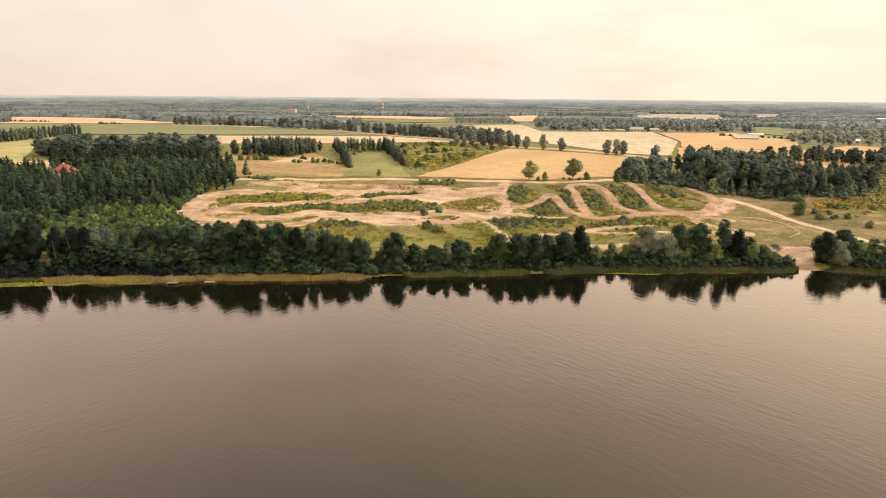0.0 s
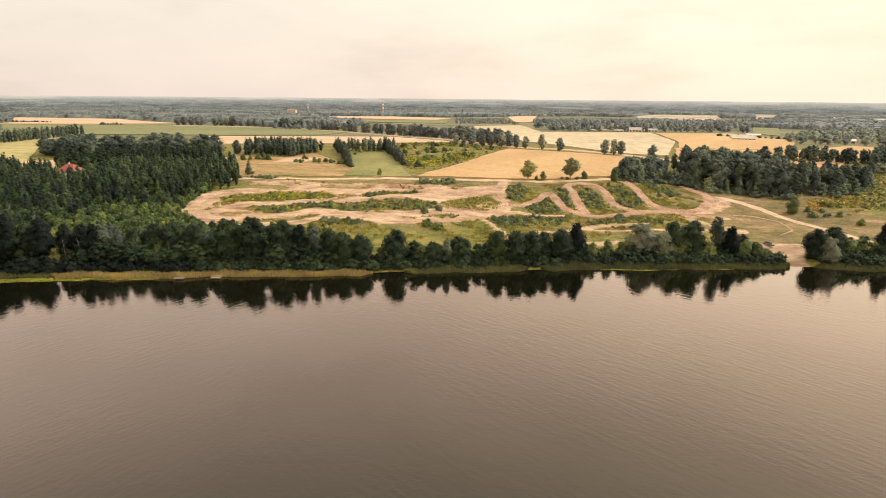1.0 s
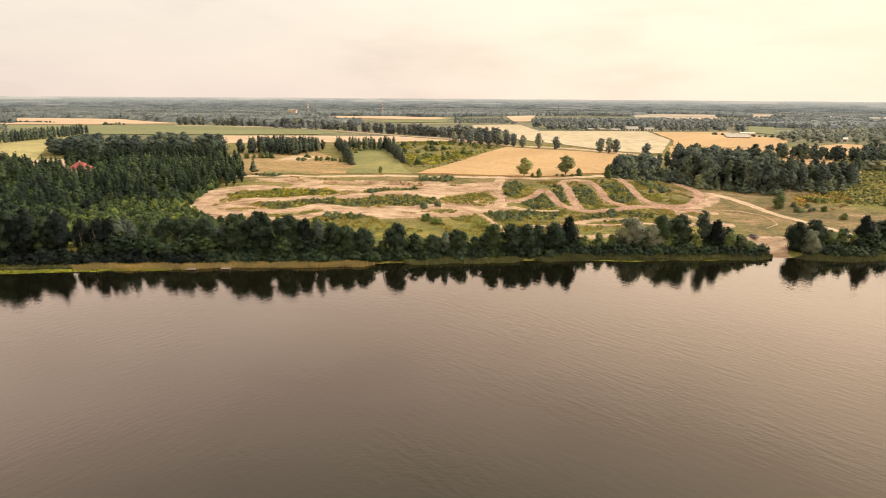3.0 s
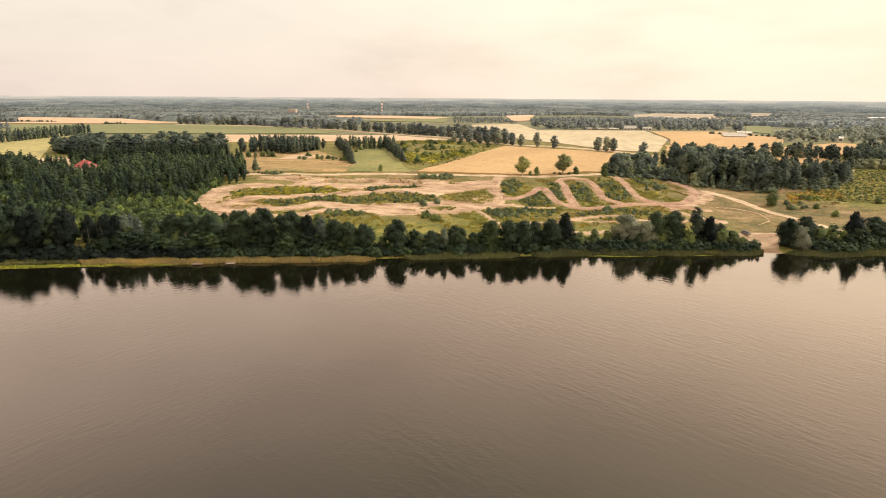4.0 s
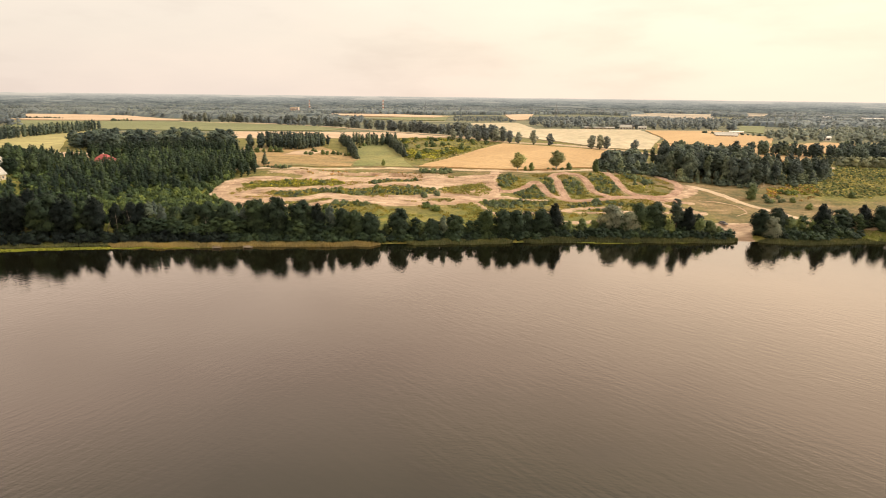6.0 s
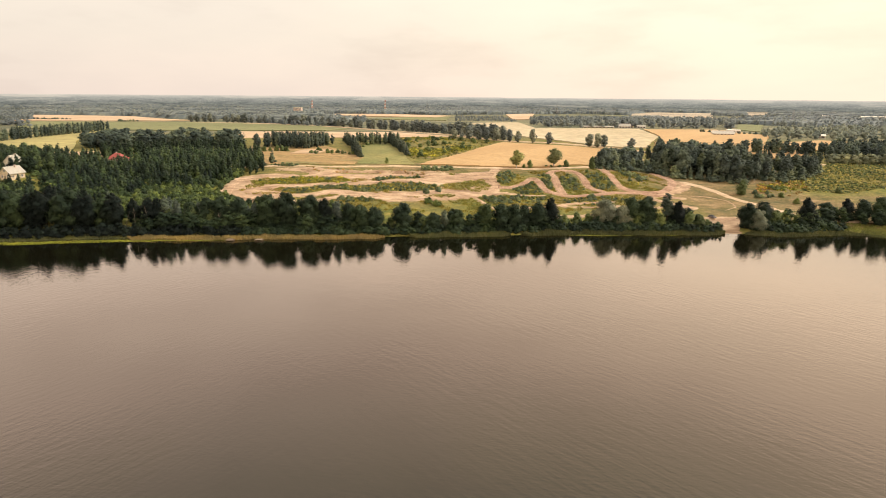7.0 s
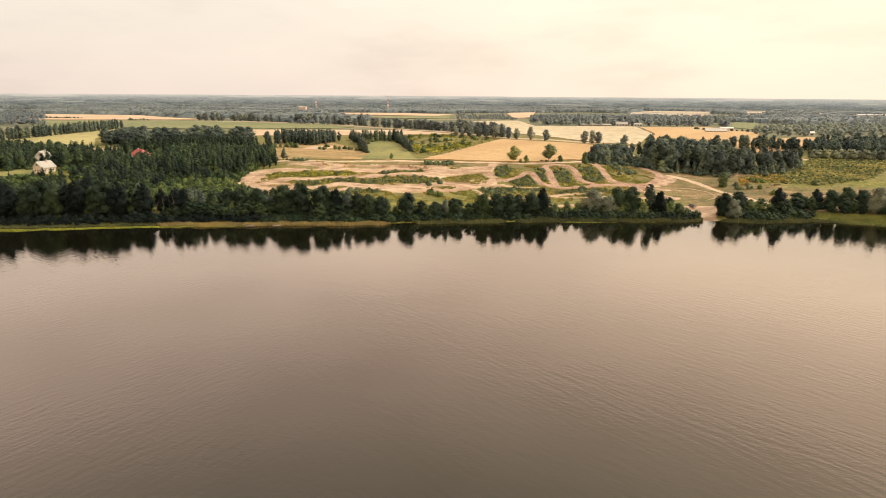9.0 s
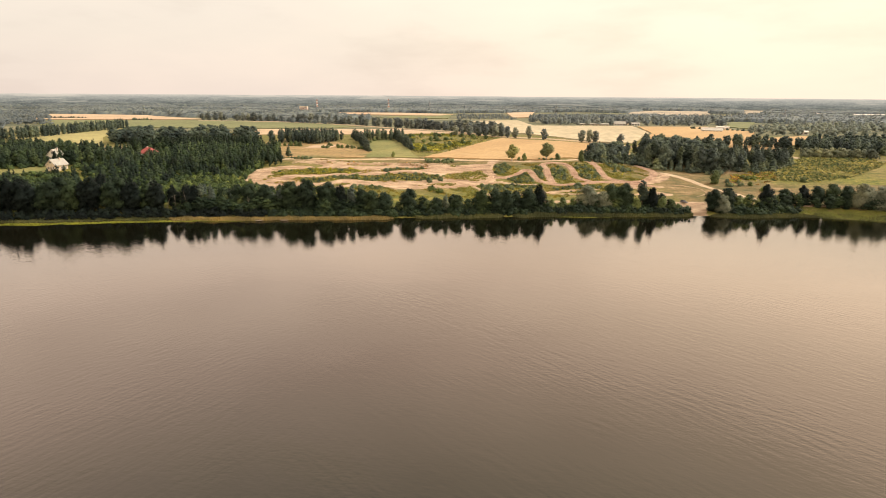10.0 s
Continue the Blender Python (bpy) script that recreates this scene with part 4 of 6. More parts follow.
# -- lakeside trees: kind, x, y, height
LAKESIDE = [
    ("alder", -82.3, 36.3, 15), ("alder", -74.3, 36.3, 16), ("alder", -63.3, 37.1, 14.5), ("alder_tall", -56.4, 37, 13.5), ("birch", -50.4, 36.8, 13.5), ("alder", -45.4, 37.9, 11), ("alder", -40.4, 35.6, 11.5),
    ("alder", -33.5, 36.5, 10.5), ("alder", -20.9, 37.2, 12.5), ("bushy_tree", -26.6, 38.5, 5), ("bushy_tree", -11.7, 38.2, 6.5), ("alder", -6.7, 37.1, 8.5), ("birch", -1.8, 38, 10),
    ("alder", 4.1, 38.9, 9.5), ("bushy_tree", 10.1, 40.9, 6.5), ("alder", 17, 41.8, 11.5), ("alder", 23.9, 41.6, 12), ("alder", 29.8, 42.5, 11.5), ("alder", 34.7, 44.6, 10.5), ("alder", 41.6, 45.4, 12), ("alder_tall", 47.6, 46.5, 14.5),
    ("bushy_tree", 54.5, 48.4, 6), ("bushy_tree", 60.4, 50.5, 6.5), ("bushy_tree", 66.4, 51.5, 5.5), ("willow", 74.2, 52.4, 12), ("willow", 82.1, 51.3, 9.5), ("alder", 87, 53.3, 13), ("alder", 93.9, 53.1, 13.5),
    ("pine", 103.7, 52.9, 15.5), ("alder_tall", 108.5, 51.8, 12.5), ("bushy_tree", 99.7, 50.8, 7), ("bushy_tree", 113.4, 50.7, 8), ("bushy_tree", 118.4, 50.7, 6.5), ("bushy_tree", 122.3, 50.6, 4.5), ("bushy_tree", -126.2, 33.8, 8), ("bushy_tree", -116.2, 34.7, 9), ("bushy_tree", -108.2, 34.6, 8), ("bushy_tree", 88.9, 50.1, 6),
    ("alder", 140.9, 51.5, 12), ("willow", 144.9, 49.6, 9.5), ("alder", 150, 54.8, 11.5), ("bushy_tree", 154.7, 53.5, 8), ("bushy_tree", 159.7, 54.7, 7.5), ("alder_tall", 170.4, 55.4, 14),
    ("bushy_tree", 165.5, 54.4, 6), ("bushy_tree", 177.4, 59.5, 7), ("alder", 184.8, 64.2, 9), ("alder_tall", 193.7, 63, 11), ("bushy_tree", 189.1, 64.4, 6.5), ("alder", 200.5, 60.9, 10.5),
    ("alder", 207.2, 58.9, 12), ("alder", 213.9, 56.9, 11), ("willow", 221, 54.3, 13), ("willow", 229.1, 52.6, 12), ("alder", 237.2, 51.1, 11), ("alder", 245, 50, 12),
]
for kind, x, y, h in LAKESIDE:
    tree(kind, x, y, h, group="trees along the lake shore")
for x, y in along([(-327.2, -0.3), (-219.4, 18.7), (-149.1, 30.9), (-128, 33)], 5.0, 1.4):
    tree("alder" if rng.random() < 0.25 else "alder_tall", x, y, rng.uniform(13.5, 17.5) - 3.5 * float(smooth(-175, -130, x)), group="trees along the lake shore")
for x, y in along([(-128, 33), (-110, 35), (-89.3, 36.5)], 5.2, 1.6):
    u = rng.random()
    tree("birch" if u < 0.45 else "alder", x, y, rng.uniform(10.5, 14.5), group="trees along the lake shore")
for x, y in along([(-321.8, 8.1), (-216.4, 26.5), (-147.2, 37.8), (-130, 39)], 7.5, 2.5):
    tree("alder_tall" if rng.random() < 0.85 else "birch", x, y, rng.uniform(12, 17) - 3.5 * float(smooth(-175, -130, x)), group="trees along the lake shore")
for x, y in along([(-126, 40), (-93.1, 42.4)], 9, 2.5):
    tree("birch", x, y, rng.uniform(6, 9), group="trees along the lake shore")
BANK = [leaf_mass(840 + v, 2.4, 1.9, 0.0, "dome", 6, 82, 0.28, 0.85, lobe=0.55) for v in range(6)]
bank = []
for a, b in ((-330, -28), (-24, 126), (143.5, 186)):
    bx = np.arange(a, b, 2.2)
    for r0, r1 in ((1.8, 4.0), (4.0, 7.0), (7.0, 10.0)):
        bank.append(np.stack([bx + rng.normal(0, 0.6, len(bx)), shore_y(bx) + rng.uniform(r0, r1, len(bx))], -1))
bank = np.concatenate(bank)
# from here leftwards the undergrowth takes the shade-darkened leaf colour
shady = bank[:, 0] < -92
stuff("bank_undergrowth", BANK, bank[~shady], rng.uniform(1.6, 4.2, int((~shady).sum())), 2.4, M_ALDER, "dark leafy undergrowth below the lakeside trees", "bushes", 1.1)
stuff("bank_undergrowth", BANK, bank[shady], rng.uniform(1.6, 4.2, int(shady.sum())), 2.4, M_SHADE, "leafy undergrowth below tall alders, shade put into its colour", "bushes", 1.1)

second = np.concatenate([np.stack([bx, shore_y(bx) + rng.uniform(7, 12, len(bx))], -1) for bx in (np.arange(-140, -96, 2.6), np.arange(-96, -29, 3.2), np.arange(-14, 52, 4.0), np.arange(70, 119, 4.0), np.arange(146, 186, 5.0))] + [np.stack([bx, shore_y(bx) + rng.uniform(15, 22, len(bx))], -1) for bx in (np.arange(183, 256, 2.6),)])
stuff("bank_thicket", LOW_ROUND, second, rng.uniform(4.5, 8.5, len(second)), 12, M_ALDER, "dark young alders behind the shore trees", "bushes", 1.5)



def dead_tree(x, y, h, lean, turn):
    """A bare leaning trunk with a few broken limbs."""
    g = np.random.default_rng(int(abs(x) * 10))
    ob = new("dead_tree")
    ob.matrix_basis = pose(x, y, float(land(x, y)), lean, 0, turn)
    part("trunk", fast_mesh("trunk", *joined([tube((0, 0, -0.6), (0.1, 0, h * 0.5), 0.13, 0.09), tube((0.1, 0, h * 0.5), (-0.1, 0.1, h), 0.09, 0.03)]), M_DEADWOOD, True), ob)
    for i in range(6):
        z = h * (0.35 + 0.1 * i)
        a = 2.4 * i
        ln = g.uniform(0.8, 1.8)
        part("limb", fast_mesh("limb", *tube((0.08, 0, z), (ln * math.cos(a), ln * math.sin(a), z + ln * 0.8), 0.05, 0.015, 5), M_DEADWOOD, True), ob)
    return tagged(ob, "bare grey dead trunk leaning over the bank", "tree", "dead trunks on the bank")


for x, y, h, lean, turn in ((-140.1, 30.8, 10, 14, 30), (-134.1, 31.7, 11, 10, -20), (-130.1, 31.3, 9, 18, 70), (-117.2, 32.7, 9, 12, 160), (-108.1, 33.4, 10, 15, 210), (-103.1, 33.4, 8, 9, 20), (-145.1, 31, 8, 20, 110)):
    dead_tree(x, y - 1.5, h, lean, turn)

# -- woods beside the track's right end: tall mixed trees
for x, y in scatter([(101.8, 191.2), (109.2, 191.1), (120.1, 196.8), (136.1, 209.9), (142, 230), (130, 240), (112, 222)], 6.0):
    tree("birch" if rng.random() < 0.3 else "oak", x, y, rng.uniform(10.5, 14.5), rng.uniform(0.95, 1.3), group="trees of the mixed wood")
for x, y in scatter([(147.3, 231.4), (142, 187), (154.2, 180), (164.3, 174), (171.1, 163), (182.3, 157), (207.9, 201.5), (221.4, 242), (215.4, 261.1), (191.2, 265), (163.9, 261)], 6.6):
    u = rng.random()
    tree("oak" if u < 0.5 else "birch" if u < 0.82 else "pine", x, y, rng.uniform(13.5, 18.5) + 1.5 * float(wob(x, y, 0.06)), rng.uniform(0.85, 1.3), group="trees of the mixed wood")
for x, y in scatter([(186, 157), (207.9, 166.2), (241, 174.8), (261.5, 205.1), (241.3, 214.7), (208.7, 201.7)], 6.2):
    u = rng.random()
    tree("birch" if u < 0.75 else "pine", x, y, rng.uniform(10.5, 14.5), rng.uniform(0.9, 1.25), group="trees of the mixed wood")
tree("bushy_tree", 171.4, 125.4, 8.8, 0.85)
tree("bushy_tree", 191.9, 103.2, 3.5, 1.2)
tree("bushy_tree", 191.1, 118.3, 3.0, 1.4)
tree("bushy_tree", 229.4, 127.7, 3.5, 1.5)
tree("bushy_tree", 94.6, 178.7, 8.4, 0.7)
# -- lone trees at the wheat field
tree("lone_birch", 43.4, 176.8, 12.1, 1.6, "lone birch at the edge of the wheat field", var=0)
tree("lone_birch", 69.2, 181, 13, 1.65, "lone bright-green birch at the edge of the wheat field", var=1)
tree("bushy_tree", 52.6, 177.7, 5.4, 0.9)
tree("bushy_tree", 77.6, 182.3, 5, 1.0)
tree("bushy_tree", 48.5, 176.9, 3)
for x in (64, 67, 73):
    shrub(x, 180, 1.8, 1.3)
tree("bushy_tree", -45, 182.1, 4.2, 0.9, "round bush standing in the mown meadow")
tree("oak", -168, 284, 11, 1.0, "round dark tree standing alone behind the hayfield")
for x, y in ((-150, 247), (-146, 249), (-141, 251), (-137, 252), (-133, 250), (-153, 252)):
    tree("bushy_tree", x, y, rng.uniform(3, 5.5), 1.2)
tree("aspen", -122.2, 176.9, 9.2, 1.3)
for _ in range(22):
    shrub(rng.uniform(-118, -76), rng.uniform(232, 258), rng.uniform(1.2, 3.2), 1.0, label="small bush in the dry hayfield", group="bushes in the hayfield")
for x, y in scatter([(-59.6, 286.1), (-79.8, 286.2), (-77.8, 335.3), (-65.6, 335.3)], 11):
    shrub(x, y, rng.uniform(2, 4), 1.1, label="small bush in the mown meadow", group="bushes in the hayfield")
# -- avenue along the far road
for x, y in along([(-447.9, 782.1), (-331.4, 751.7), (-260, 721.6), (-157.4, 631.1), (-72.4, 536.7), (-5.3, 474.3), (32.9, 402.8), (55.2, 375.1)], 10, 3):
    if rng.random() < 0.93:
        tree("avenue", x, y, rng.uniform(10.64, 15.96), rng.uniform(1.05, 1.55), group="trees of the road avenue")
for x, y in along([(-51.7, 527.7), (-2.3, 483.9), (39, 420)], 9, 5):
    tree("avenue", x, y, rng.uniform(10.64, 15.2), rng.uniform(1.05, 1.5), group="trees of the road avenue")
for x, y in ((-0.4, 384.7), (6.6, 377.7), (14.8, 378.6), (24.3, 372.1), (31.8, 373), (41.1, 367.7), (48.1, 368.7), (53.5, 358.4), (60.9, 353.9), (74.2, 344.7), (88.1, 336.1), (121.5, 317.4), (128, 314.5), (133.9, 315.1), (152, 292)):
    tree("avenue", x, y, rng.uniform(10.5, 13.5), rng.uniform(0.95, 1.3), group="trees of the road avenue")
# -- two rows and a copse beside the mown meadow
for x, y in along([(-68.1, 213), (-76, 246), (-85.1, 283), (-101.6, 338.4)], 4.4, 1.0):
    tree("aspen", x, y, rng.uniform(7.9, 11.06), 1.2, group="rows of young trees in the fields")
for x, y in along([(-35.8, 231), (-45.9, 279.1), (-59.3, 333.2)], 4.4, 1.0):
    tree("aspen", x, y, rng.uniform(8.69, 11.06), 1.1, group="rows of young trees in the fields")

# -- thickets and woods further off, past counting
THICKET = [(-414.8, -1.8), (-338.8, 119.2), (-246.3, 133.2), (-127.3, 140.8), (-138.9, 109.3), (-132.4, 88.2), (-104.1, 73.2), (-96.7, 47.2), (-155.5, 40.5), (-290.8, 18.5)]
LAWN = [(-291.2, 104.3), (-255.1, 125.8), (-238.5, 114.5), (-234.7, 103.6), (-276.9, 88.7)]
UNDER = [leaf_mass(820 + v, 3.0, 2.8, 0.0, "dome", 5, 62, 0.50, 0.85, lobe=0.55) for v in range(6)]
under = scatter(THICKET, 3.9)
under = under[~inside(under[:, 0], under[:, 1], LAWN)]
stuff("thicket", UNDER, under, rng.uniform(1.8, 4.14, len(under)) * (1 + 0.3 * wob(under[:, 0], under[:, 1], 0.1)), 3.0, M_YOUNG, "dense leafy green thicket behind the lakeside trees", "thicket", 1.1)
spots = scatter(THICKET, 4.9)
spots = spots[~inside(spots[:, 0], spots[:, 1], LAWN) & (wob(spots[:, 0] + 20, spots[:, 1], 0.07) > -0.4)]
spots = spots[(spots[:, 0] < -170) | (spots[:, 1] > 98)]
stuff("young_trees", LOW_SPIRE, spots, rng.uniform(3.96, 8.36, len(spots)) * (1 + 0.35 * wob(spots[:, 0], spots[:, 1], 0.06)), 10, M_BIRCH, "young pointed trees rising from the thicket", "wood", 1.05)
wood = scatter([(-300, 100), (-322.8, 150.6), (-297.7, 186.3), (-236.6, 166), (-211, 166), (-196, 194), (-142, 202), (-125.8, 173), (-118.7, 146), (-127.7, 134), (-144.3, 120), (-182.4, 116), (-218.5, 124), (-239.8, 128)], 4.1)
wood = wood[(np.hypot(wood[:, 0] + 219, wood[:, 1] - 160) > 8.5) & (np.hypot(wood[:, 0] + 255, wood[:, 1] - 110) > 11) & (np.hypot(wood[:, 0] + 272, wood[:, 1] - 135) > 13) & ~inside(wood[:, 0], wood[:, 1], LAWN)]
tall = rng.uniform(7.47, 12.04, len(wood)) * (1 + 0.12 * wob(wood[:, 0], wood[:, 1], 0.09)) * (1 - 0.3 * np.exp(-((wood[:, 0] + 213) ** 2 + (wood[:, 1] - 145) ** 2) / 17 ** 2))
stuff("young_wood", LOW_SPIRE, wood, tall, 10, M_BIRCH, "young dark-green pointed wood", "wood", 0.95)
wood = np.concatenate([along([(-174, 200), (-152, 198), (-134, 171), (-126, 150)], 3.4, 2.0), along([(-128, 136), (-160, 120), (-205, 118)], 5.0, 4.0)])
stuff("aspen_edge", LOW_SPIRE, wood, rng.uniform(6, 10, len(wood)), 10, M_YOUNG, "lighter young aspens at the edge of the pointed wood", "wood", 1.1)
wood = scatter([(-300, 100), (-297, 180), (-240, 160), (-200, 190), (-150, 195), (-140, 125), (-215, 128)], 13)
wood = wood[np.hypot(wood[:, 0] + 219, wood[:, 1] - 155) > 14]
wood = wood[(np.hypot(wood[:, 0] + 255, wood[:, 1] - 110) > 14) & (np.hypot(wood[:, 0] + 272, wood[:, 1] - 135) > 15) & ~inside(wood[:, 0], wood[:, 1], LAWN)]
stuff("broadleaf_trees", LOW_ROUND, wood, rng.uniform(7.5, 11, len(wood)), 12, M_YOUNG, "lighter rounded trees among the pointed wood", "wood", 0.9)
wood = scatter([(-390, 60), (-400, 190), (-349.3, 215), (-290, 200), (-282, 150), (-292, 128), (-300, 90)], 5.6)
wood = wood[np.hypot(wood[:, 0] + 272, wood[:, 1] - 135) > 13]
stuff("garden_wood", LOW_ROUND, wood, rng.uniform(5.81, 9.13, len(wood)), 12, M_BIRCH, "green trees round the houses", "wood", 1.0)
wood = scatter([(-308.1, 263.3), (-283.8, 242.3), (-239.5, 255.9), (-176.4, 272.3), (-185.7, 297.7), (-256, 305), (-313.2, 300)], 7.2)
stuff("old_wood", LOW_ROUND, wood, rng.uniform(9.5, 14.5, len(wood)) * (1 + 0.15 * wob(wood[:, 0], wood[:, 1], 0.06)), 12, M_WOOD, "old dark-green wood between fields", "wood", 1.35)
wood = np.concatenate([along([(-405.9, 238.8), (-401.7, 288.3), (-409.8, 376.9), (-417.5, 492.2)], 3.6, 2), along([(-412.9, 243.8), (-408.7, 293.3), (-416.8, 381.9), (-424.5, 497.2)], 4.5, 2.5)])
stuff("tree_belt", LOW_OVAL, wood, rng.uniform(10.01, 13.09, len(wood)), 14, M_WOOD, "dark tree belt between fields", "wood")
wood = scatter([(-252.1, 197.8), (-240.7, 218.8), (-207.1, 233.5), (-167.9, 249.4), (-156.2, 221.8), (-193.6, 204.7), (-222.5, 186.3), (-235.2, 176.3)], 4.4)
stuff("spruce_belt", LOW_SPIRE, wood, rng.uniform(9, 12, len(wood)), 10, M_ALDER, "dense dark conifer belt before the old wood", "wood", 1.0)
wood = scatter([(-159.9, 276), (-142.6, 270), (-118, 273), (-108, 308.9), (-112, 322), (-165, 312)], 4.2)
stuff("copse", LOW_OVAL, wood, rng.uniform(9.48, 13.43, len(wood)), 14, M_WOOD, "dark copse in the fields", "wood")
wood = scatter([(-87.5, 311), (-49.4, 315), (-51.9, 330), (-89.3, 328)], 4.2)
stuff("copse", LOW_OVAL, wood, rng.uniform(9.48, 11.85, len(wood)), 14, M_WOOD, "dark copse in the fields", "wood")
wood = np.concatenate([along([(250, 294), (272, 291)], 4.5, 1.5), along([(276, 290), (312, 284)], 4.5, 1.5), along([(252, 299), (310, 290)], 6, 2)])
stuff("tree_row", LOW_ROUND, wood, rng.uniform(9.5, 12.5, len(wood)), 12, M_WOOD, "row of rounded trees behind the golden field", "wood", 0.9)
wood = scatter([(303, 268), (330, 267), (357, 257), (420, 262), (440, 300), (364, 319), (333, 311)], 6.2)
stuff("mixed_wood", LOW_ROUND, wood, rng.uniform(8.5, 12.5, len(wood)), 12, M_WOOD, "rounded dark trees beyond the scrubland", "wood", 1.0)
wood = scatter([(351.9, 443.5), (565.3, 410.3), (675.9, 551.1), (612.4, 717.9), (423.6, 586), (361.2, 506.7)], 16)
wood = wood[wob(wood[:, 0], wood[:, 1], 0.02) > -0.3]
stuff("mixed_wood", MID_TREE, wood, rng.uniform(8.36, 13.68, len(wood)), 14, M_AVENUE, "mixed wood beyond the golden field, leaves greyed for haze", "wood", 1.4, tones=(0.3, 0.75))
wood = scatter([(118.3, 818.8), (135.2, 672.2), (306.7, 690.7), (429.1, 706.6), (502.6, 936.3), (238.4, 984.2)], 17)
stuff("mixed_wood", MID_TREE, wood, rng.uniform(9.12, 14.44, len(wood)), 14, M_FAR, "distant wood behind the farm, leaves paled for haze", "wood", 1.5, tones=(0.3, 0.75))
far = [
    [(-1059.6, 588.5), (-732.4, 750.7), (-718, 785.9), (-828.1, 950.2), (-1171.1, 978.4)],
    [(-708, 403.1), (-498.4, 459.8), (-501, 526.1), (-728.1, 696.4), (-892.8, 617.7)],
    [(-1246.7, 1079.1), (-669.5, 1033), (-435.2, 864.2), (-332.5, 782.8), (-176.7, 656.4), (-186.4, 966.6), (-333.8, 1148.2), (-328.8, 1294.8), (-713.4, 1355.7), (-1378.8, 1389.9)],
    [(-6.1, 1226.5), (105.6, 1227.3), (117.3, 917.5), (-1.1, 932.1)],
    [(-1039, 1407.4), (-232.2, 1337.8), (-75.2, 1329.6), (118, 1399.7), (274.4, 1521.1), (-226.9, 1550.7), (-871.1, 1433)],
    [(-1700, 1330), (-1039, 1407.4), (-871, 1470), (-226.9, 1540), (274.4, 1521.1), (700, 1400), (1250, 1280), (1700, 1150), (1800, 1500), (900, 1950), (0, 2120), (-900, 1980), (-1800, 1600)],
    [(503.1, 945.4), (689.5, 734.2), (996.2, 795.9), (1305.9, 951.5), (1139.1, 1135), (874.3, 1234.3), (731.9, 1268.1), (620.2, 1145.9), (423, 1134.5), (160.8, 1055.5), (238.7, 993.3)],
]


FAR_FIELDS = [[(450, 1080), (590, 1190), (800, 1720), (640, 1780), (497, 1570), (424, 1220)],
              [(712, 1292), (772, 1343), (1180, 2080), (1010, 2080), (892, 1689)]]
for poly in FAR_FIELDS:
    field("far_stubble_field", poly, M_FARSTUBBLE, "pale stubble field between far woods, colour greyed for haze", 0.4)


def unfielded(x, y):
    return ~(inside(x, y, FAR_FIELDS[0]) | inside(x, y, FAR_FIELDS[1]))


def canopy(poly, step, low, high):
    """A closed far wood: crowns as an uneven rolling surface, with clearings."""
    x0, x1 = min(p[0] for p in poly) - step, max(p[0] for p in poly) + step
    y0, y1 = min(p[1] for p in poly) - step, max(p[1] for p in poly) + step
    cx, cy = np.meshgrid(np.arange(x0, x1, step * 0.8), np.arange(y0, y1, step))
    cx = cx + rng.uniform(-0.4, 0.4, cx.shape) * step
    cy = cy + rng.uniform(-0.4, 0.4, cy.shape) * step
    full = inside(cx, cy, poly) & (wob(cx, cy, 0.012) > -0.5) & (wob(cx * 0.35 + 90, cy, 0.016) > -0.45) & unfielded(cx, cy)
    up = np.where(full, rng.uniform(low, high, cx.shape) * (1 + 0.25 * wob(cx, cy, 0.02)), -1.5)
    V = np.stack([cx, cy, land(cx, cy) + up], -1).reshape(-1, 3)
    F = grid_faces(cx.shape[1], cx.shape[0])
    F = F[full.ravel()[F].any(1)]
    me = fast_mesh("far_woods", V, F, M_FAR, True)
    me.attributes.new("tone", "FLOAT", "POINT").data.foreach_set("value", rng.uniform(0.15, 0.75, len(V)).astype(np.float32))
    tagged(new("far_woods", me), "distant mixed woods, haze put into the leaf colour", "wood", kind="stuff")


for i, poly in enumerate(far):
    if i in (0, 1, 3):
        wood = scatter(poly, 13)
        wood = wood[wob(wood[:, 0], wood[:, 1], 0.012) > -0.55]
        stuff("far_woods", MID_TREE, wood, rng.uniform(8.25, 12, len(wood)) * (0.5 if i == 3 else 1.0), 14, M_FAR, "distant mixed woods, haze put into the leaf colour", "wood", 1.7, tones=(0.45, 0.60))
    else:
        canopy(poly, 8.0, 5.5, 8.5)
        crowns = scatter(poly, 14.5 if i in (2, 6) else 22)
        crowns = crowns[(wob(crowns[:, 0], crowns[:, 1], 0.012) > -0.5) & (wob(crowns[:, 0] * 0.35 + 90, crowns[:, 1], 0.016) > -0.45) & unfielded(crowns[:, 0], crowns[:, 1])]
        stuff("far_woods", MID_TREE, crowns, rng.uniform(8, 12, len(crowns)), 14, M_FAR, "taller trees above a distant wood, leaves paled for haze", "wood", 1.6, tones=(0.3, 0.8))
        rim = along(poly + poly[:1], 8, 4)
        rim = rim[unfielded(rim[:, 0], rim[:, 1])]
        stuff("far_woods", MID_TREE, rim, rng.uniform(7, 11, len(rim)), 14, M_FAR, "trees along the edge of a distant wood, leaves paled for haze", "wood", 1.5, tones=(0.45, 0.60))

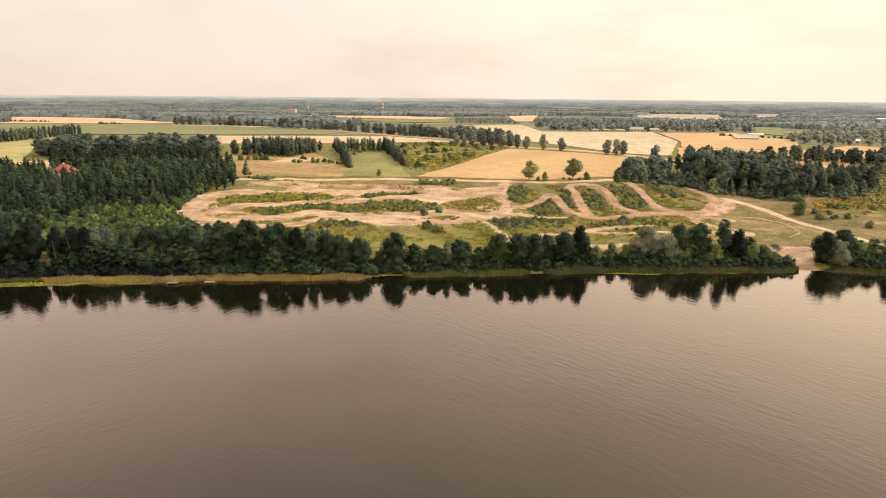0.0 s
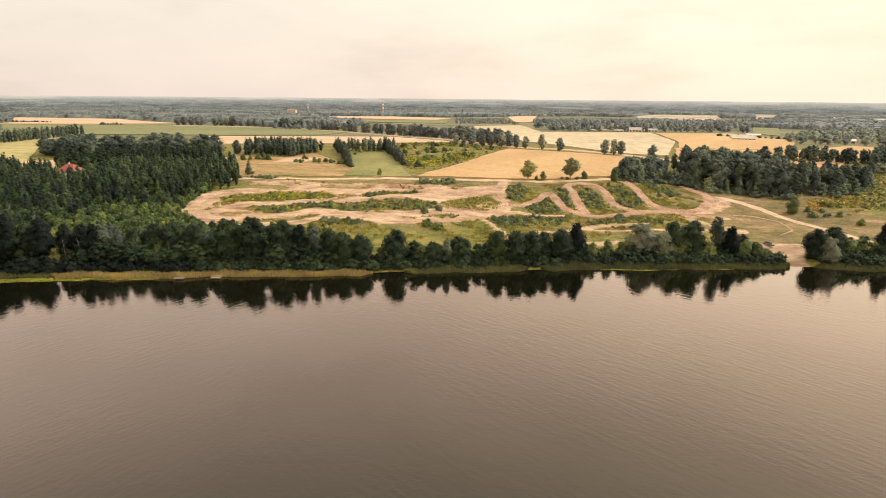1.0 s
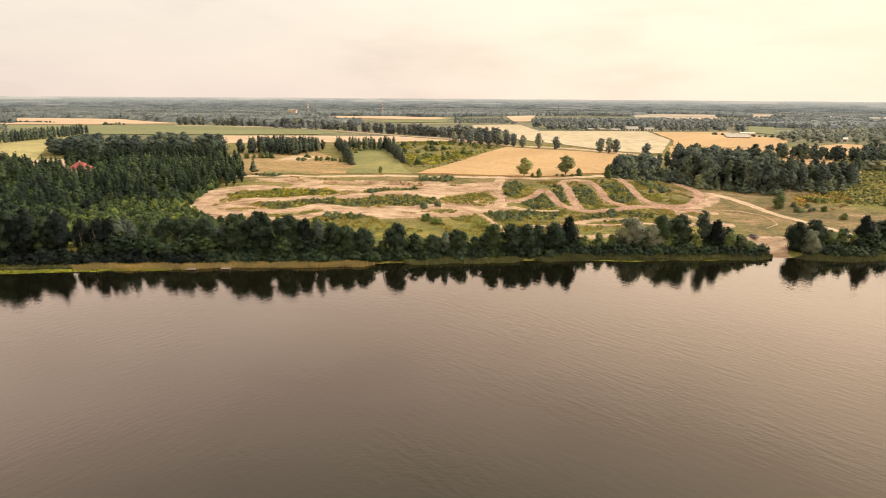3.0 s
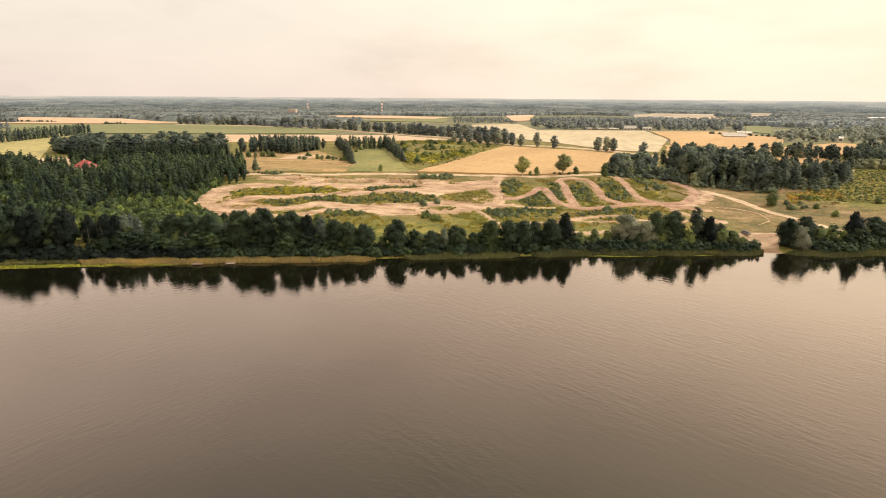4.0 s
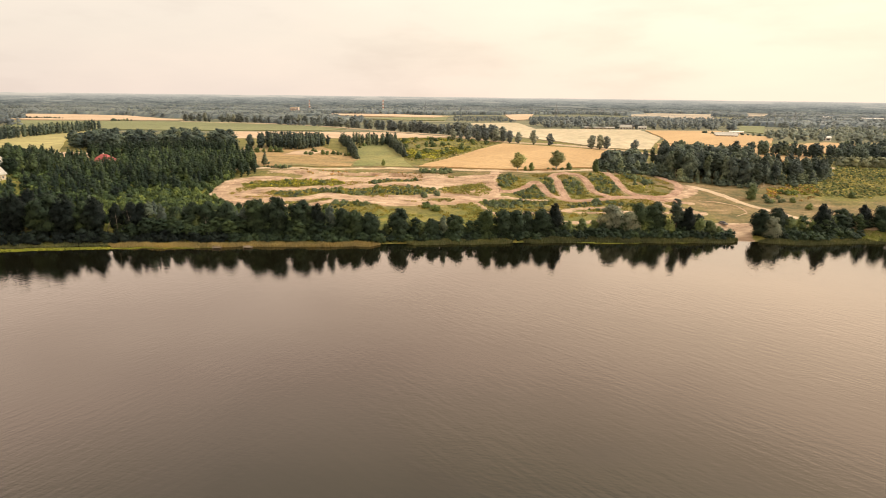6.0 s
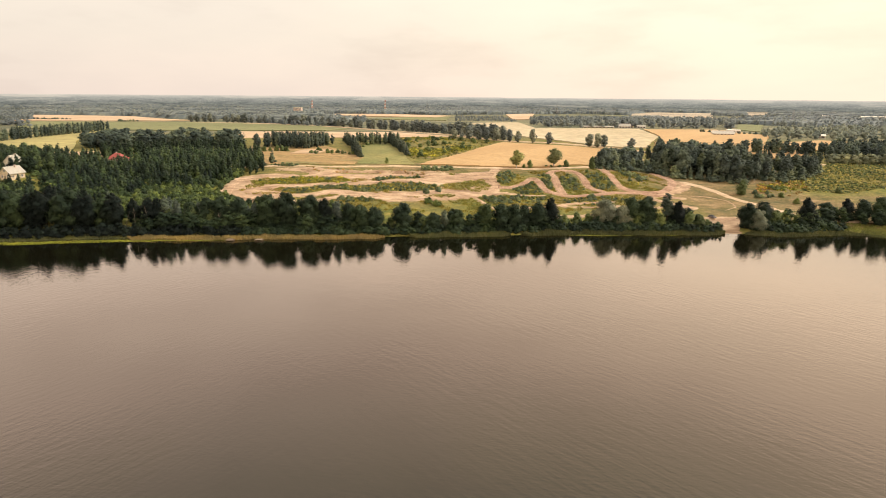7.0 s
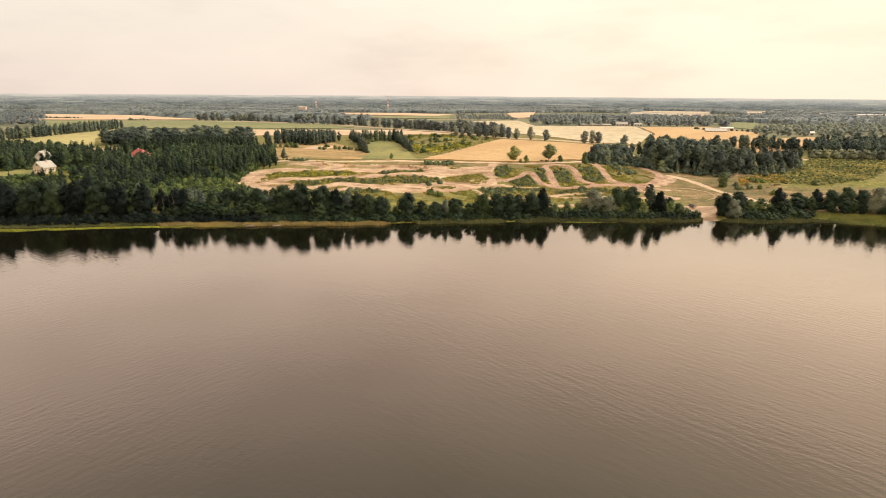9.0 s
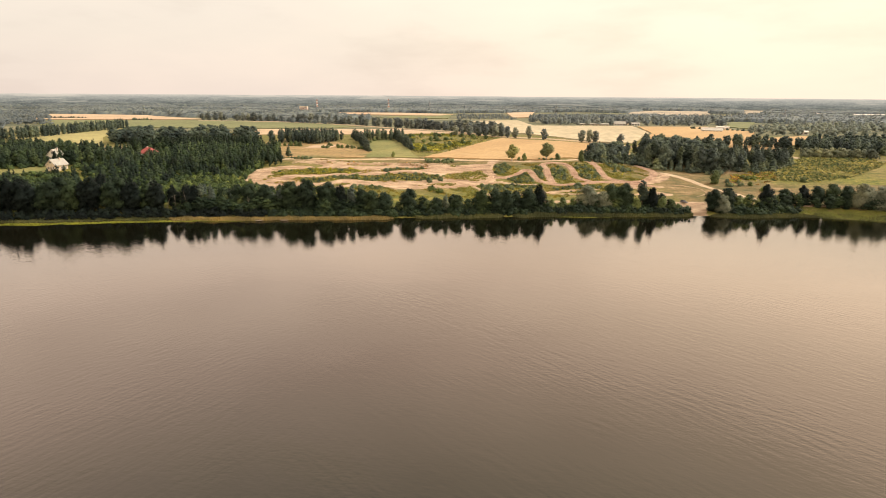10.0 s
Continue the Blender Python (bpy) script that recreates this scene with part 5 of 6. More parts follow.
# -- shrubs on the islands of the riding ground
for poly, count in zip(GREEN_ISLANDS, (12, 40, 8, 16, 26, 26, 14, 22, 30, 36, 14)):
    spots = scatter(poly, 1.6)
    spots = spots[off_track(spots, 0.8)]
    for x, y in spots[rng.permutation(len(spots))[:count]]:
        shrub(x, y, rng.uniform(0.9, 2.2), rng.uniform(1.0, 1.6), rng.random() < 0.55)
for x0, x1, y0, y1, count in ((-20, 0, 160, 166, 30), (-140, -103, 164, 169, 14), (112, 126, 150, 178, 26), (194, 203, 136, 142, 6), (-20, 2, 102, 107, 4), (176, 190, 118, 128, 6)):
    low = np.stack([rng.uniform(x0, x1, count), rng.uniform(y0, y1, count)], -1)
    stuff("track_bushes", LOW_BUSH, low, rng.uniform(1.2, 3.0, count), 2.4, M_SHRUB if x0 % 4 else M_SALLOW, "clump of leafy bushes beside the sandy track", "bushes", 1.15)
cover = np.concatenate([scatter(poly, 2.0) for poly in GREEN_ISLANDS[1:]])
cover = cover[(wob(cover[:, 0], cover[:, 1], 0.22) > -0.3) & off_track(cover, 0.4)]
stuff("low_scrub", LOW_BUSH, cover, rng.uniform(0.4, 1.3, len(cover)), 2.4, M_SALLOW, "low grey-green scrub on the track islands", "bushes", 1.3)
cover = np.concatenate([scatter(poly, 1.7) for poly in GREEN_ISLANDS + DRY_ISLANDS])
cover = cover[(wob(cover[:, 0] + 5, cover[:, 1], 0.16) > -0.2) & off_track(cover, 0.2)]
stuff("island_weeds", WEED, cover, rng.uniform(0.3, 0.9, len(cover)), 0.7, M_MEADOW, "rank green and straw weeds on the track islands", "weeds", 1.3)
low = scatter([(-108, 48.3), (-104.3, 71.8), (-64.7, 77.8), (-36.6, 82.4), (-4.2, 85.5), (-9.4, 55.7), (-29.5, 44.4), (-78.8, 41.8)], 3.3)
low = low[wob(low[:, 0], low[:, 1], 0.06) > -0.45 + 0.6 * smooth(-52, -14, low[:, 0])]
stuff("undergrowth", LOW_BUSH, low, rng.uniform(1.0, 3.4, len(low)), 2.4, M_LUSH, "dense yellow-green bushes behind the lakeside trees", "bushes")
low = scatter([(-183.1, 49.3), (-154.7, 102.4), (-133.7, 97.8), (-113.9, 81), (-102, 49.8)], 3.4)
stuff("undergrowth", LOW_BUSH, low, rng.uniform(2.2, 4.8, len(low)), 2.4, M_LUSH, "bright leafy bushes behind the lakeside trees", "bushes", 0.8)
hedge = along([(324.6, 588.7), (380.5, 526.4)], 5, 2)
stuff("hedge", LOW_BUSH, hedge, rng.uniform(2.28, 4.18, len(hedge)), 2.4, M_WOOD, "dark hedge before the livestock sheds", "bushes")
for a, b in (((-767, 836), (-681, 830)), ((-565, 779), (-537, 785)), ((-300, 262), (-262, 266))):
    hedge = along([a, b], 4, 2)
    stuff("hedge", LOW_BUSH, hedge, rng.uniform(2.5, 4.5, len(hedge)), 2.4, M_WOOD, "dark hedge between the fields", "bushes")
scrub = scatter([(205, 150), (225, 172), (247.5, 182), (270, 215), (291.4, 246), (317.1, 242.7), (347.6, 244.4), (330, 200), (273.2, 144), (239.3, 127.6), (215, 128)], 2.2)
weedy = scrub + rng.normal(0, 1.0, scrub.shape)
stuff("scrubland_weeds", WEED, weedy, rng.uniform(0.4, 0.9, len(weedy)), 0.7, M_MEADOW, "tall straw and green weeds between low scrub", "weeds", 1.8)
scrub = scrub[wob(scrub[:, 0], scrub[:, 1], 0.10) > -0.35]
stuff("scrubland", BANK, scrub, rng.uniform(0.35, 1.25, len(scrub)), 2.4, M_SHRUB, "dense low green scrub on open ground", "bushes", 1.35)
skirt = np.concatenate([along([(97.7, 186), (115.9, 185.9), (134.1, 188), (146, 173.4), (166.3, 161.3), (186.5, 155.8), (194.4, 169.7), (218.2, 160.3), (259.4, 198.7)], 3.0, 2.0),
                        along([(101.1, 190.9), (117.7, 190.4), (135.9, 193.3), (149.4, 176.7), (168, 165.6), (186.3, 159.9), (195.8, 173.6), (217.9, 165.2), (257.6, 204)], 3.0, 2.0)])
taller = skirt + np.array([1.5, 5.0])
stuff("wood_edge_trees", LOW_OVAL, taller, rng.uniform(4.5, 8.5, len(taller)), 14, M_WOOD, "young trees leafy to the ground at the edge of the mixed wood", "wood", 1.5)
stuff("wood_edge_bushes", BANK, skirt, rng.uniform(1.62, 4.05, len(skirt)), 2.4, M_WOOD, "bushes along the edge of the mixed wood", "bushes", 1.2)
wood = along([(295.4, 250.3), (345.4, 243)], 4, 1.5)
stuff("willow_row", LOW_BUSH, wood, rng.uniform(6.88, 8.6, len(wood)), 2.4, M_WILLOW, "row of pale silvery willows", "bushes", 1.1)

edge = np.concatenate([along([(-136.9, 143.9), (-134.6, 133.8), (-137.5, 114.7), (-135.4, 97.6), (-129.5, 84.5), (-113.1, 74.3), (-93.2, 72.1)], 2.6, 2.2), along([(-130.8, 139.5), (-131.1, 122.2), (-130.9, 107.5), (-126.5, 90.9)], 3.0, 1.6)])
stuff("track_edge_bushes", LOW_BUSH, edge, rng.uniform(1.08, 3.6, len(edge)), 2.4, M_YOUNG, "leafy bushes along the outer edge of the track", "bushes", 1.1)

low = scatter([(-51.3, 374.7), (-4.6, 404.5), (31.6, 341.6), (1.1, 260.4), (-27.3, 207.2)], 13)
stuff("meadow_bushes", LOW_BUSH, low, rng.uniform(1.5, 4.0, len(low)), 2.4, M_SHRUB, "small bushes dotted over the rough meadow", "bushes", 1.2)

# -- weeds, goldenrod, reeds, lilies: past counting
weeds = scatter([(-115.9, 74.2), (-118.2, 130.9), (17.7, 156), (124, 186.8), (144.4, 163.4), (113.6, 87.3), (19.7, 56.9), (-56.2, 68.6)], 2.6)
weeds = weeds[off_track(weeds) & (wob(weeds[:, 0], weeds[:, 1], 0.11) > -0.35)]


def tufts(name, spots, per, spread, height, mat, label):
    """Upright blades in loose tufts."""
    p = np.repeat(spots, per, axis=0)
    n = len(p)
    p = p + rng.normal(0, spread, p.shape)
    ht = np.repeat(rng.uniform(0.6, 1.35, len(spots)), per) * height * rng.uniform(0.6, 1.2, n)
    a = rng.uniform(0, math.pi, n)
    w = rng.uniform(0.12, 0.30, n)
    lean = rng.normal(0, 0.35, (n, 2)) * ht[:, None]
    z = land(p[:, 0], p[:, 1]) - 0.05
    V = np.stack([np.stack([p[:, 0] - np.cos(a) * w, p[:, 1] - np.sin(a) * w, z], -1), np.stack([p[:, 0] + np.cos(a) * w, p[:, 1] + np.sin(a) * w, z], -1),
                  np.stack([p[:, 0] + lean[:, 0], p[:, 1] + lean[:, 1], z + ht], -1)], 1).reshape(-1, 3)
    tagged(new(name, fast_mesh(name, V, np.arange(3 * n).reshape(-1, 3), mat)), label, "weeds", kind="stuff")


gx_ = rng.uniform(150, 320, 2600)
sedge = np.stack([gx_, shore_y(gx_) + rng.uniform(0.5, 15, 2600)], -1)
tufts("bank_grass", sedge, 16, 0.7, 0.5, M_GRASS, "bright green sedge and grass on the lake bank")
tufts("weeds", weeds, 24, 0.8, 0.6, M_WEED, "rank olive weeds and tall grass")
green = weeds[(wob(weeds[:, 0] + 9, weeds[:, 1], 0.07) > 0.15)]
tufts("tall_grass", green, 16, 1.0, 0.85, M_GRASS, "tall green grass and nettles between the tracks")
gold = np.concatenate([scatter(GREEN_ISLANDS[0], 1.5), scatter([(185, 134), (198, 158), (211.3, 164), (224, 160), (217, 136), (200, 126)], 1.9), scatter([(72, 141), (70, 150), (77, 150), (77, 140)], 1.5),
                       scatter([(106, 146), (128, 152), (126, 146), (106, 140)], 2.2), scatter([(30, 98), (52, 103), (54, 99), (32, 95)], 2.0)])
gold = gold[wob(gold[:, 0], gold[:, 1], 0.2) > -0.3]
stuff("goldenrod", WEED, gold, rng.uniform(0.5, 1.2, len(gold)), 0.7, M_GOLD, "yellow flowering goldenrod", "flowers", 1.2)
rust = np.concatenate([scatter([(179, 128), (195.9, 156), (211.3, 164), (226.4, 162.7), (216, 134), (197.1, 120)], 1.5), scatter([(-94, 149), (-50, 149), (-16, 149), (-16, 159), (-94, 159)], 2.4)])
rust = rust[wob(rust[:, 0], rust[:, 1], 0.17) > -0.05]
stuff("rusty_weeds", WEED, rust, rng.uniform(0.4, 1.0, len(rust)), 0.7, M_RUST, "reddish-brown dry weeds", "weeds", 1.2)
meadow = scatter([(-59.7, 406.6), (-4.6, 428.3), (43.6, 353.4), (9, 248), (-25.4, 182.5), (-32.7, 222.7)], 4.2)
meadow = meadow[wob(meadow[:, 0], meadow[:, 1], 0.09) > -0.2]
stuff("weedy_meadow", WEED, meadow, rng.uniform(0.4, 1.2, len(meadow)), 0.7, M_MEADOW, "rough olive meadow of weeds and bushes", "weeds", 1.5)
gold = scatter([(-55.9, 398.4), (-6.1, 404.5), (16.7, 285.9), (-23.4, 200.4), (-32.6, 227.5)], 2.8)
gold = gold[wob(gold[:, 0] * 0.4, gold[:, 1], 0.045) > -0.1]
stuff("goldenrod", WEED, gold, rng.uniform(0.9, 1.8, len(gold)), 1.0, M_GOLD, "yellow flowering goldenrod", "flowers", 2.0)


def reeds(name, x0, x1, deep, count, height, mat, label, out_to=2.5):
    """A stand of upright blades at the water's edge."""
    x = rng.uniform(x0, x1, count)
    taper = np.clip(np.minimum(x - x0, x1 - x) / 4, 0.15, 1)
    y = shore_y(x) - (out_to - deep * rng.random(count)) * taper + 0.7 * wob(x, 0, 0.5)
    h = height * rng.uniform(0.6, 1.15, count) * (0.85 + 0.25 * wob(x, y, 0.35))
    z = np.maximum(land(x, y), -0.25) - 0.1
    lean = rng.normal(0, 0.22, (count, 2))
    a = rng.uniform(0, math.pi, count)
    w = rng.uniform(0.05, 0.13, count)
    dx, dy = np.cos(a) * w, np.sin(a) * w
    V = np.stack([np.stack([x - dx, y - dy, z], -1), np.stack([x + dx, y + dy, z], -1),
                  np.stack([x + dx * 0.7 + lean[:, 0], y + dy * 0.7 + lean[:, 1], z + h], -1), np.stack([x - dx * 0.7 + lean[:, 0], y - dy * 0.7 + lean[:, 1], z + h], -1)], 1)
    tagged(new(name, fast_mesh(name, V.reshape(-1, 3), np.arange(4 * count).reshape(-1, 4), mat)), label, "reeds", kind="stuff")


reeds("reed_bed", -138, -28, 5.0, 16000, 1.5, M_REED, "straw-coloured reeds along the water", 4.5)
reeds("reed_bed", -330, -136, 6, 7000, 1.3, M_GREENREED, "green reeds along the water", 3.0)
reeds("reed_bed", -17, 28, 5.5, 6000, 1.5, M_GREENREED, "green and straw reeds along the water", 3.0)
reeds("reed_bed", 33, 128, 6.5, 14500, 1.5, M_GREENREED, "green reeds along the water", 4.0)
reeds("reed_bed", 190, 330, 9.0, 9000, 0.8, M_GREENREED, "low green sedge along the bank", 2.0)
reeds("reed_bed", 137, 192, 6.0, 7000, 1.3, M_GREENREED, "green reeds along the water", 4.0)


def lilies(x0, x1, a, b, count):
    """Round floating leaves on the water."""
    x = rng.uniform(x0, x1, count)
    y = shore_y(x) - rng.uniform(a, b, count) * (0.55 + 0.45 * np.sin((x - x0) / (x1 - x0) * math.pi)) + 0.8 * wob(x, 2, 0.3)
    r = rng.uniform(0.14, 0.34, count)
    t = np.arange(6) * math.pi / 3
    V, F = [], []
    ring = np.stack([x[:, None] + r[:, None] * np.cos(t), y[:, None] + r[:, None] * np.sin(t), 0.02 + 0.05 * rng.random((count, 1)) + 0.03 * np.cos(t)[None] * rng.normal(size=(count, 1))], -1)
    V = ring.reshape(-1, 3)
    b6 = np.arange(count)[:, None] * 6
    F = np.concatenate([b6 + np.array([[0, 1, 2, 3]]), b6 + np.array([[0, 3, 4, 5]])])
    tagged(new("lily_pads", fast_mesh("lily_pads", V, F, M_LILY)), "yellow-green floating lily pads at the reeds", "water lilies", kind="stuff")


lilies(-330, -95, 3.5, 9.0, 9000)
lilies(48, 86, 3.4, 5.2, 1400)
lilies(92, 108, 3.4, 4.6, 500)

# ---- buildings, car, jetties, masts ----
def box(bm, x0, x1, y0, y1, z0, z1):
    v = [bm.verts.new((x, y, z)) for z in (z0, z1) for x, y in ((x0, y0), (x1, y0), (x1, y1), (x0, y1))]
    for f in ((3, 2, 1, 0), (4, 5, 6, 7), (0, 1, 5, 4), (1, 2, 6, 5), (2, 3, 7, 6), (3, 0, 4, 7)):
        bm.faces.new([v[i] for i in f])
    return v


def prism(bm, outline, y0, y1):
    """An x-z outline drawn out along y."""
    a = [bm.verts.new((x, y0, z)) for x, z in outline]
    b = [bm.verts.new((x, y1, z)) for x, z in outline]
    bm.faces.new(a)
    bm.faces.new(b[::-1])
    n = len(outline)
    for i in range(n):
        bm.faces.new((a[i], b[i], b[(i + 1) % n], a[(i + 1) % n]))


def bpart(name, bm, mat, parent, label="", bevel=0.0, smooth_shade=False):
    if bevel:
        bmesh.ops.bevel(bm, geom=bm.edges[:], offset=bevel, segments=2, affect="EDGES", clamp_overlap=True)
    bmesh.ops.recalc_face_normals(bm, faces=bm.faces[:])
    me = bpy.data.meshes.new(name)
    bm.to_mesh(me)
    bm.free()
    me.materials.append(mat)
    for p in me.polygons:
        p.use_smooth = smooth_shade
    return part(name, me, parent, label)


def window(parent, x, y, z, w, h, axis, s=1):
    """A framed window on a wall that faces along the axis."""
    d = 0.06 * s

    def b(bm, u0, u1, z0, z1, d0, d1):
        if axis == "y":
            box(bm, u0, u1, min(y + d0, y + d1), max(y + d0, y + d1), z0, z1)
        else:
            box(bm, min(x + d0, x + d1), max(x + d0, x + d1), u0, u1, z0, z1)
    c = x if axis == "y" else y
    bm = bmesh.new()
    for u0, u1, z0, z1 in ((c - w / 2, c - w / 2 + 0.1, z, z + h), (c + w / 2 - 0.1, c + w / 2, z, z + h), (c - w / 2 + 0.1, c + w / 2 - 0.1, z, z + 0.1),
                           (c - w / 2 + 0.1, c + w / 2 - 0.1, z + h - 0.1, z + h), (c - 0.04, c + 0.04, z + 0.1, z + h - 0.1)):
        b(bm, u0, u1, z0, z1, -d, d * 1.5)
    fr = bpart("window", bm, M_MASTWHITE, parent)
    bm = bmesh.new()
    b(bm, c - w / 2 + 0.1, c + w / 2 - 0.1, z + 0.1, z + h - 0.1, -d * 0.5, d * 0.5)
    bpart("pane", bm, M_GLASS, fr, "dark reflecting pane")


def house(x, y, turn, w, l, wall, roof, m_wall, m_roof, label, hip=0.0, dormer=False, base=0.0):
    """A pitched-roof house: ridge along its own y axis."""
    ob = new("house")
    ob.matrix_basis = pose(x, y, float(land(x, y)) + base, 0, 0, turn)
    bm = bmesh.new()
    if hip:
        box(bm, -w / 2, w / 2, -l / 2, l / 2, -0.8, wall)
    else:
        prism(bm, [(-w / 2, -0.8), (w / 2, -0.8), (w / 2, wall), (0, wall + roof), (-w / 2, wall)], -l / 2, l / 2)
    bpart("wall", bm, m_wall, ob)
    o, th = 0.6, 0.28
    k = roof / (w / 2)
    bm = bmesh.new()
    if hip:
        for t in (0.0, th):
            v = [bm.verts.new(p) for p in ((-w / 2 - o, -l / 2 - o, wall - o * k + t), (w / 2 + o, -l / 2 - o, wall - o * k + t), (w / 2 + o, l / 2 + o, wall - o * k + t),
                                           (-w / 2 - o, l / 2 + o, wall - o * k + t), (0, -l / 2 + hip, wall + roof + t), (0, l / 2 - hip, wall + roof + t))]
            for f in ((0, 1, 4), (1, 2, 5, 4), (2, 3, 5), (3, 0, 4, 5)):
                bm.faces.new([v[i] for i in f])
        bpart("roof", bm, m_roof, ob)
    else:
        for s in (-1, 1):
            bm = bmesh.new()
            prism(bm, [(0, wall + roof + 0.02), (s * (w / 2 + o), wall - o * k + 0.02), (s * (w / 2 + o), wall - o * k + th), (0, wall + roof + th)], -l / 2 - o, l / 2 + o)
            bpart("roof_slope", bm, m_roof, ob)
    bm = bmesh.new()
    box(bm, -0.4 + w * 0.12, 0.4 + w * 0.12, l * 0.12, l * 0.12 + 0.7, wall + roof * 0.5, wall + roof + 0.9)
    ch = bpart("chimney", bm, M_BRICK, ob)
    bm = bmesh.new()
    box(bm, -0.5 + w * 0.12, 0.5 + w * 0.12, l * 0.12 - 0.1, l * 0.12 + 0.8, wall + roof + 0.9, wall + roof + 1.05)
    bpart("chimney_cap", bm, M_DARKROOF, ch)
    for u in (-w * 0.25, w * 0.25):
        window(ob, u, -l / 2, 1.0, 1.4, 1.4, "y", -1)
        if wall > 4:
            window(ob, u, -l / 2, 3.6, 1.2, 1.3, "y", -1)
    if not hip:
        window(ob, 0, -l / 2, wall + roof * 0.25, 1.3, 1.3, "y", -1)
    for u in (-l * 0.3, 0, l * 0.3):
        window(ob, w / 2, u, 1.0, 1.3, 1.4, "x", 1)
    bm = bmesh.new()
    box(bm, -0.5, 0.5, -l / 2 - 0.08, -l / 2 + 0.02, 0.0, 2.1)
    bpart("door", bm, M_PLANK, ob)
    if dormer:
        bm = bmesh.new()
        box(bm, w * 0.18, w * 0.46, -1.3, 1.3, wall + roof * 0.05, wall + roof * 0.62)
        dm = bpart("dormer", bm, m_wall, ob)
        bm = bmesh.new()
        box(bm, w * 0.10, w * 0.52, -1.6, 1.6, wall + roof * 0.62, wall + roof * 0.70)
        bpart("dormer_roof", bm, m_roof, dm)
    return tagged(ob, label, "house")


house(-255, 112, -12, 7.2, 9.6, 3.6, 3.4, M_CREAM, M_GREYROOF, "cream two-storey house with pale sheet roof among trees")
house(-275, 141, 10, 7.4, 8.4, 4.0, 3.6, M_WHITE, M_GREYROOF, "white gabled house with grey roof among trees", dormer=True)
house(-219.5, 161, 78, 8.4, 11.0, 3.2, 3.4, M_WHITE, M_REDROOF, "house with bright red hipped roof among trees", hip=3.4, base=0.3)


def barn(name, x, y, turn, w, l, wall, roof, m_wall, m_roof, label, bays=0):
    """A long farm shed: walls, two roof slopes, doors along its side."""
    ob = new(name)
    ob.matrix_basis = pose(x, y, float(land(x, y)), 0, 0, turn)
    bm = bmesh.new()
    prism(bm, [(-w / 2, -0.5), (w / 2, -0.5), (w / 2, wall), (0, wall + roof), (-w / 2, wall)], -l / 2, l / 2)
    bpart("wall", bm, m_wall, ob)
    k = roof / (w / 2)
    for s in (-1, 1):
        bm = bmesh.new()
        prism(bm, [(0, wall + roof + 0.05), (s * (w / 2 + 0.5), wall - 0.5 * k + 0.05), (s * (w / 2 + 0.5), wall - 0.5 * k + 0.35), (0, wall + roof + 0.35)], -l / 2 - 0.5, l / 2 + 0.5)
        bpart("roof_slope", bm, m_roof, ob)
    for i in range(bays):
        u = -l / 2 + (i + 0.5) * l / bays
        for s in (-1, 1):
            bm = bmesh.new()
            box(bm, s * w / 2 - 0.06, s * w / 2 + 0.06, u - l / bays * 0.3, u + l / bays * 0.3, 0.4, wall * 0.75)
            bpart("shutter", bm, M_DARKROOF, ob)
    return tagged(ob, label, "farm building")


barn("farm_shed", 213, 690, 87, 7, 44, 1.7, 1.2, M_CREAM, M_GREYROOF, "long pale low shed at the field edge", 8)
barn("barn", 253, 693, 80, 10, 17, 3, 3, M_WHITE, M_GREYROOF, "pale farm barn with wide roof", 4)
barn("barn", 263, 708, 60, 8, 14, 3, 3, M_CREAM, M_DARKROOF, "farm barn with dark roof", 3)
barn("barn", 279, 698, 85, 6, 12, 2.6, 1.8, M_WHITE, M_GREYROOF, "white farm shed with grey roof", 3)
for x, y, l in ((326, 520, 24), (334, 540, 26), (344, 562, 26)):
    barn("livestock_shed", x, y, 74, 10, l, 1.8, 1.4, M_CREAM, M_GREYROOF, "long pale grey livestock shed", 6)
barn("white_hall", 362, 574, 74, 8, 16, 3.5, 0.8, M_WHITE, M_WHITE, "low white farm hall", 3)
for x, y, l in ((1013, 1310, 40), (1060, 1322, 50), (968, 1400, 34), (1108, 1300, 40)):
    barn("warehouse", x, y, 70, 14, l * 0.7, 5, 1.4, M_WHITE, M_WHITE, "distant white warehouse among woods", 5)
barn("warehouse", 416.1, 474.5, 70, 7, 10, 3, 1.4, M_WHITE, M_WHITE, "small white shed among trees", 2)


def block(x, y, turn):
    """The far apartment block: wall, flat roof, rows of windows."""
    ob = new("apartment_block")
    ob.matrix_basis = pose(x, y, float(land(x, y)), 0, 0, turn)
    bm = bmesh.new()
    box(bm, -10, 10, -5, 5, -1, 15)
    bpart("wall", bm, M_BRICK, ob)
    bm = bmesh.new()
    box(bm, -10.3, 10.3, -5.3, 5.3, 15, 16)
    bpart("roof", bm, M_CREAM, ob)
    for r in range(5):
        for c in range(6):
            window(ob, -8.2 + c * 3.3, -5, 1.2 + r * 2.8, 1.4, 1.4, "y", -1)
    tagged(ob, "distant pinkish apartment block above the trees", "building")


block(-395, 1285, -8)


